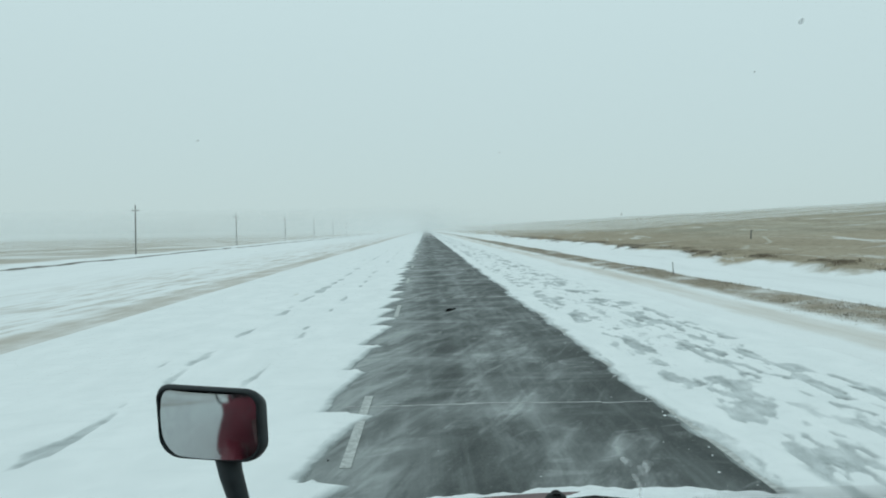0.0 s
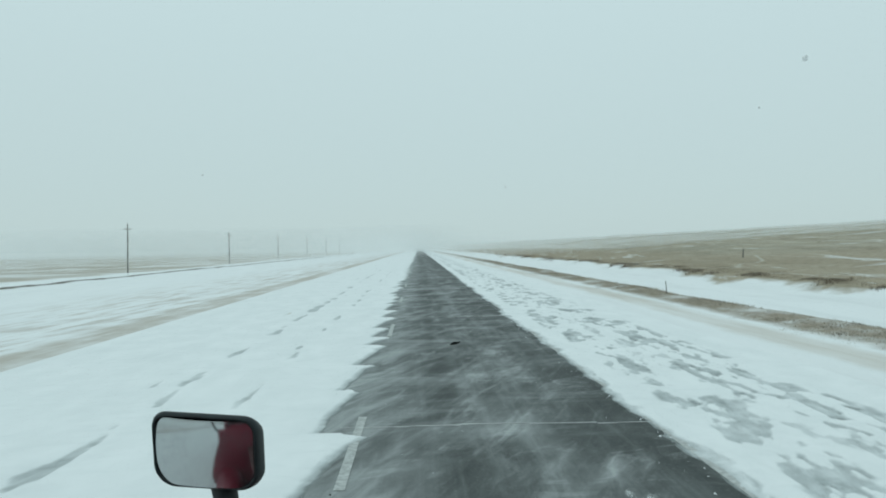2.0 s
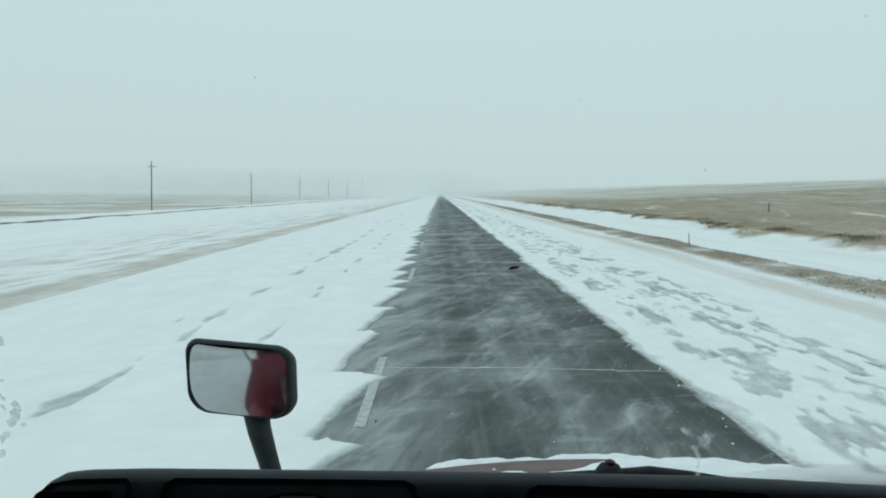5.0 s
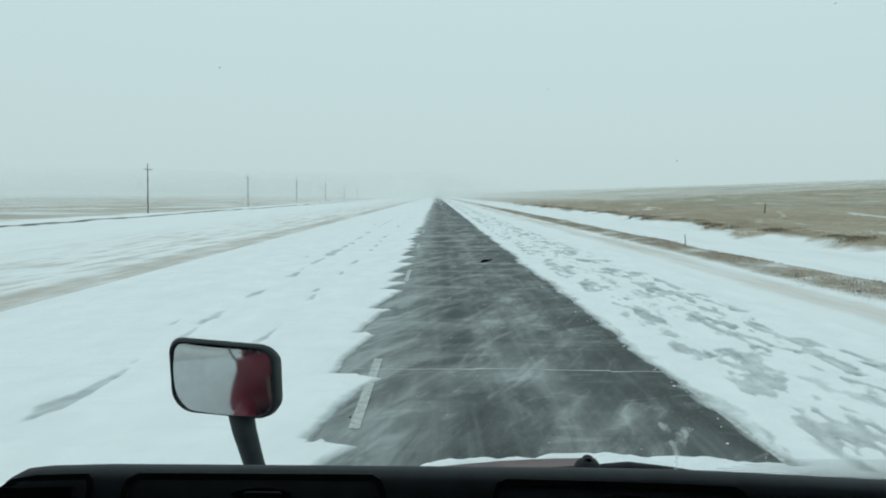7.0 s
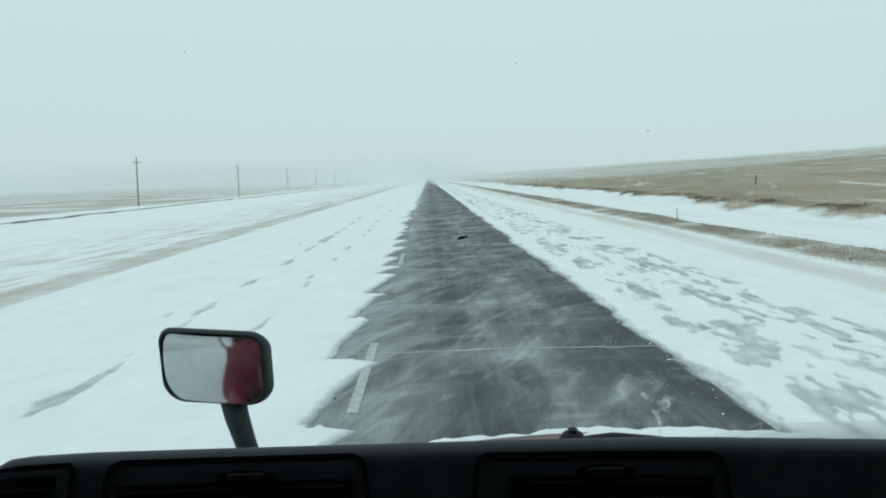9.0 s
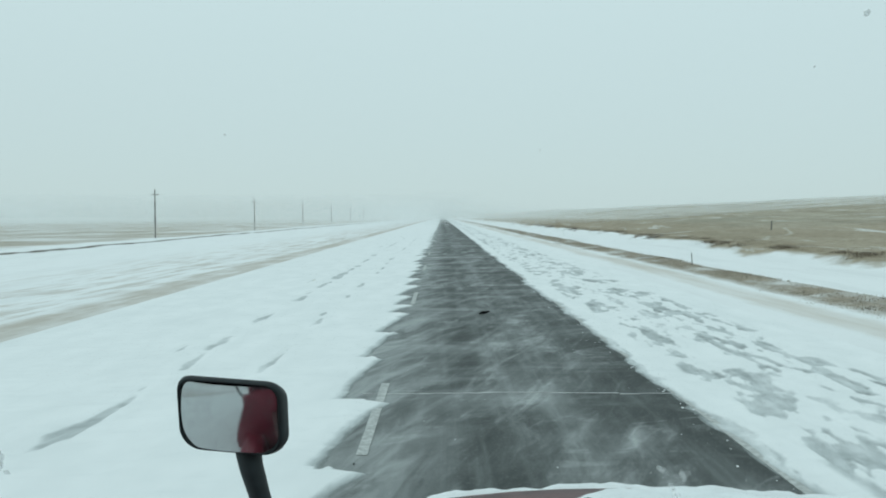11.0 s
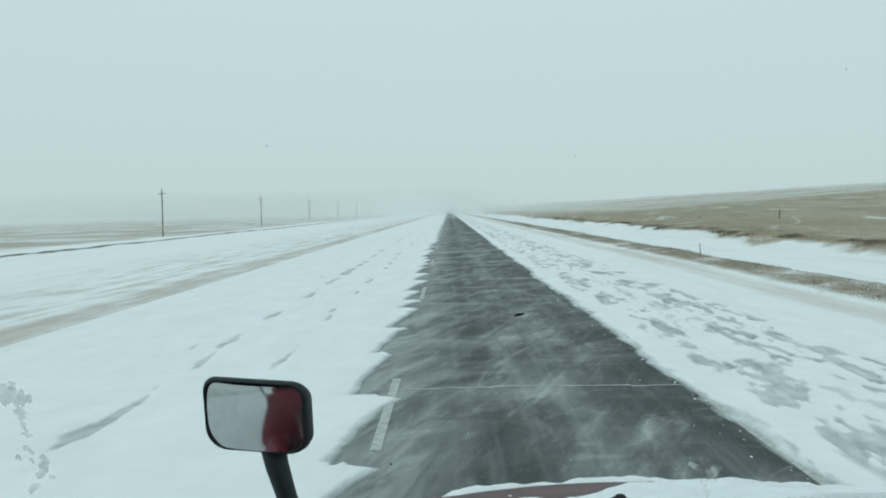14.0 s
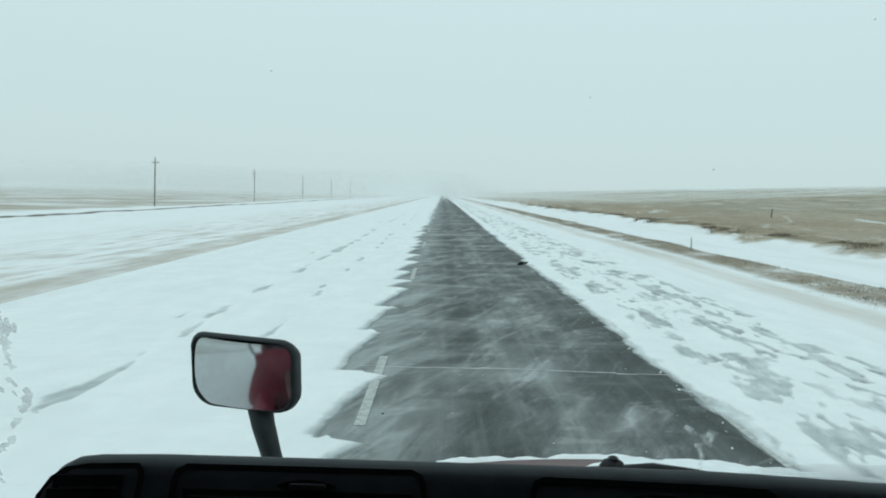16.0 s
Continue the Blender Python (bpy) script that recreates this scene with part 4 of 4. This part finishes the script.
tagged(dots, "black dotted print along the glass edge", kind="stuff")

# wiper
bm = bmesh.new()
tube(bm, [(0.07, 0.885, 1.886), (0.13, 0.883, 1.893), (0.225, 0.880, 1.899), (0.277, 0.878, 1.904), (0.33, 0.878, 1.899), (0.41, 0.878, 1.889), (0.50, 0.878, 1.872)], [0.004, 0.006, 0.008, 0.009, 0.008, 0.006, 0.004], 8)
wiper = part("wiper", bm, M_BLACK, truck, "black wiper arm at the foot of the windshield", True)
bm = bmesh.new()
tube(bm, [(0.223, 0.876, 1.893), (0.223, 0.875, 1.905), (0.223, 0.874, 1.914), (0.223, 0.874, 1.920), (0.223, 0.874, 1.9225)], [0.021, 0.0185, 0.0135, 0.007, 0.002], 14)
part("pivot_cap", bm, M_BLACK, wiper, "black rounded pivot cap", True)


def blot(name, cx, cz, w, h, seed, mat, label, lean=0.0, count=1):
    """Flat dirt of uneven outline sticking to the glass."""
    r = random.Random(seed)
    bm = bmesh.new()
    for _ in range(count):
        ox, oz = (0, 0) if count == 1 else (r.gauss(0, w * 0.3), r.gauss(0, h * 0.3))
        s = 1 if count == 1 else r.uniform(0.08, 0.3)
        ring, ring2 = [], []
        for k in range(16):
            a = k * math.tau / 16
            q = s * r.uniform(0.6, 1.1)
            x, z = w / 2 * q * math.cos(a), h / 2 * q * math.sin(a)
            z += lean * x
            ring.append(bm.verts.new((cx + ox + x, glass_y(cz + oz + z), cz + oz + z)))
            ring2.append(bm.verts.new((cx + ox + x * 0.8, glass_y(cz + oz + z * 0.8) + 0.002 * 0.6, cz + oz + z * 0.8)))
        bm.faces.new(ring)
        bm.faces.new(ring2[::-1])
        for k in range(16):
            bm.faces.new((ring[k], ring2[k], ring2[(k + 1) % 16], ring[(k + 1) % 16]))
    ob = part(name, bm, mat, shield, label)
    return ob


blot("speck", 0.074, 2.191, 0.0125, 0.0042, 2, M_SPECK, "small black speck of dirt on the glass", 0.25)
blot("speck", 0.420, 2.487, 0.0075, 0.0065, 3, M_FAINT, "small grey speck of dirt on the glass")
blot("speck", -0.085, 1.985, 0.003, 0.003, 5, M_SPECK, "tiny dark speck on the glass")
for k, (x, z, w) in enumerate(((0.383, 2.442, 0.0024), (-0.189, 2.381, 0.0024), (0.264, 2.300, 0.0026), (0.126, 2.366, 0.002))):
    blot("speck", x, z, w, w * 0.9, 40 + k, M_FAINT, "faint grey speck of dirt on the glass")


def crust(pts, wide, seed):
    """A patch of frozen dirt on the glass along a line, with a torn outline."""
    r = random.Random(seed)
    bm = bmesh.new()
    rows, a, b = [], 0.5, 0.5
    dist = [math.dist(p, q) for p, q in zip(pts, pts[1:])]
    steps = max(6, int(sum(dist) / 0.0012))
    for i in range(steps + 1):
        f = i / steps * sum(dist)
        k = 0
        while k < len(dist) - 1 and f > dist[k]:
            f -= dist[k]
            k += 1
        (x0, z0), (x1, z1) = pts[k], pts[k + 1]
        t = f / dist[k]
        nx, nz = -(z1 - z0) / dist[k], (x1 - x0) / dist[k]
        a, b = min(0.75, max(0.12, a + r.gauss(0, 0.13))), min(0.75, max(0.12, b + r.gauss(0, 0.13)))
        end = min(1.0, 0.35 + 4.0 * min(i, steps - i) / steps)
        cx, cz = x0 + (x1 - x0) * t, z0 + (z1 - z0) * t
        rows.append([bm.verts.new((cx + s * nx, glass_y(cz + s * nz), cz + s * nz)) for s in (wide * a * end, -wide * b * end)])
    for (p, q), (u, v) in zip(rows, rows[1:]):
        bm.faces.new((p, q, v, u))
    return part("dirt_smear", bm, M_SMEAR, shield, "frozen grey dirt down the edge of the glass")


def smear(pts, wide, seed, label, mat=M_SMEAR, pitch=0.0011, big=0.95):
    """A crusted trail of dirt down the edge of the glass."""
    r = random.Random(seed)
    bm = bmesh.new()
    for (x0, z0), (x1, z1) in zip(pts, pts[1:]):
        n = max(2, int(math.hypot(x1 - x0, z1 - z0) / pitch))
        for i in range(n):
            f = (i + r.random()) / n
            cx, cz = x0 + (x1 - x0) * f + r.gauss(0, wide * 0.24), z0 + (z1 - z0) * f + r.gauss(0, wide * 0.2)
            k = r.randint(5, 8)
            q = wide * big * r.uniform(0.12, 0.55)
            vs = []
            for a in range(k):
                s = q * r.uniform(0.5, 1.1)
                zz = cz + 1.3 * s * math.sin(a * math.tau / k)
                vs.append(bm.verts.new((cx + s * math.cos(a * math.tau / k), glass_y(zz) + r.uniform(0, 0.0004), zz)))
            f1 = bm.faces.new(vs)
    return part("dirt_smear", bm, mat, shield, label)


crust([(-0.5620, 2.0945), (-0.5340, 2.0959)], 0.024, 21)
crust([(-0.5405, 2.1150), (-0.5400, 2.1020)], 0.010, 20)
crust([(-0.5365, 2.0900), (-0.5205, 2.0865)], 0.021, 22)
crust([(-0.5403, 2.0796), (-0.5431, 2.0639), (-0.5416, 2.0463), (-0.5438, 2.0323)], 0.016, 23)
crust([(-0.5542, 2.0202), (-0.5457, 2.0164), (-0.5419, 2.0084)], 0.006, 24)
crust([(-0.5689, 2.0037), (-0.5605, 2.0039)], 0.007, 25)
crust([(-0.5496, 2.0034), (-0.5476, 1.9936)], 0.004, 26)
crust([(-0.5307, 2.0087), (-0.5383, 1.9872), (-0.5471, 1.9685)], 0.011, 27)
crust([(-0.5336, 1.9714), (-0.5269, 1.9750)], 0.006, 28)
crust([(-0.5505, 1.9616), (-0.5672, 1.9439)], 0.009, 29)
crust([(-0.5659, 1.9334), (-0.5862, 1.9140), (-0.6075, 1.8924)], 0.008, 30)
crust([(-0.6104, 1.8830), (-0.6124, 1.8621), (-0.6022, 1.8540)], 0.014, 34)
SPATTER = "white frozen spatter on the glass"
smear([(0.301, 1.981), (0.316, 1.970)], 0.007, 31, SPATTER, M_ICE, 0.0006, 0.9)
smear([(0.333, 1.972), (0.340, 1.958)], 0.014, 32, SPATTER, M_ICE, 0.0005, 0.7)
smear([(0.322, 1.955), (0.332, 1.935), (0.338, 1.905)], 0.007, 33, SPATTER, M_ICE, 0.0008, 0.9)
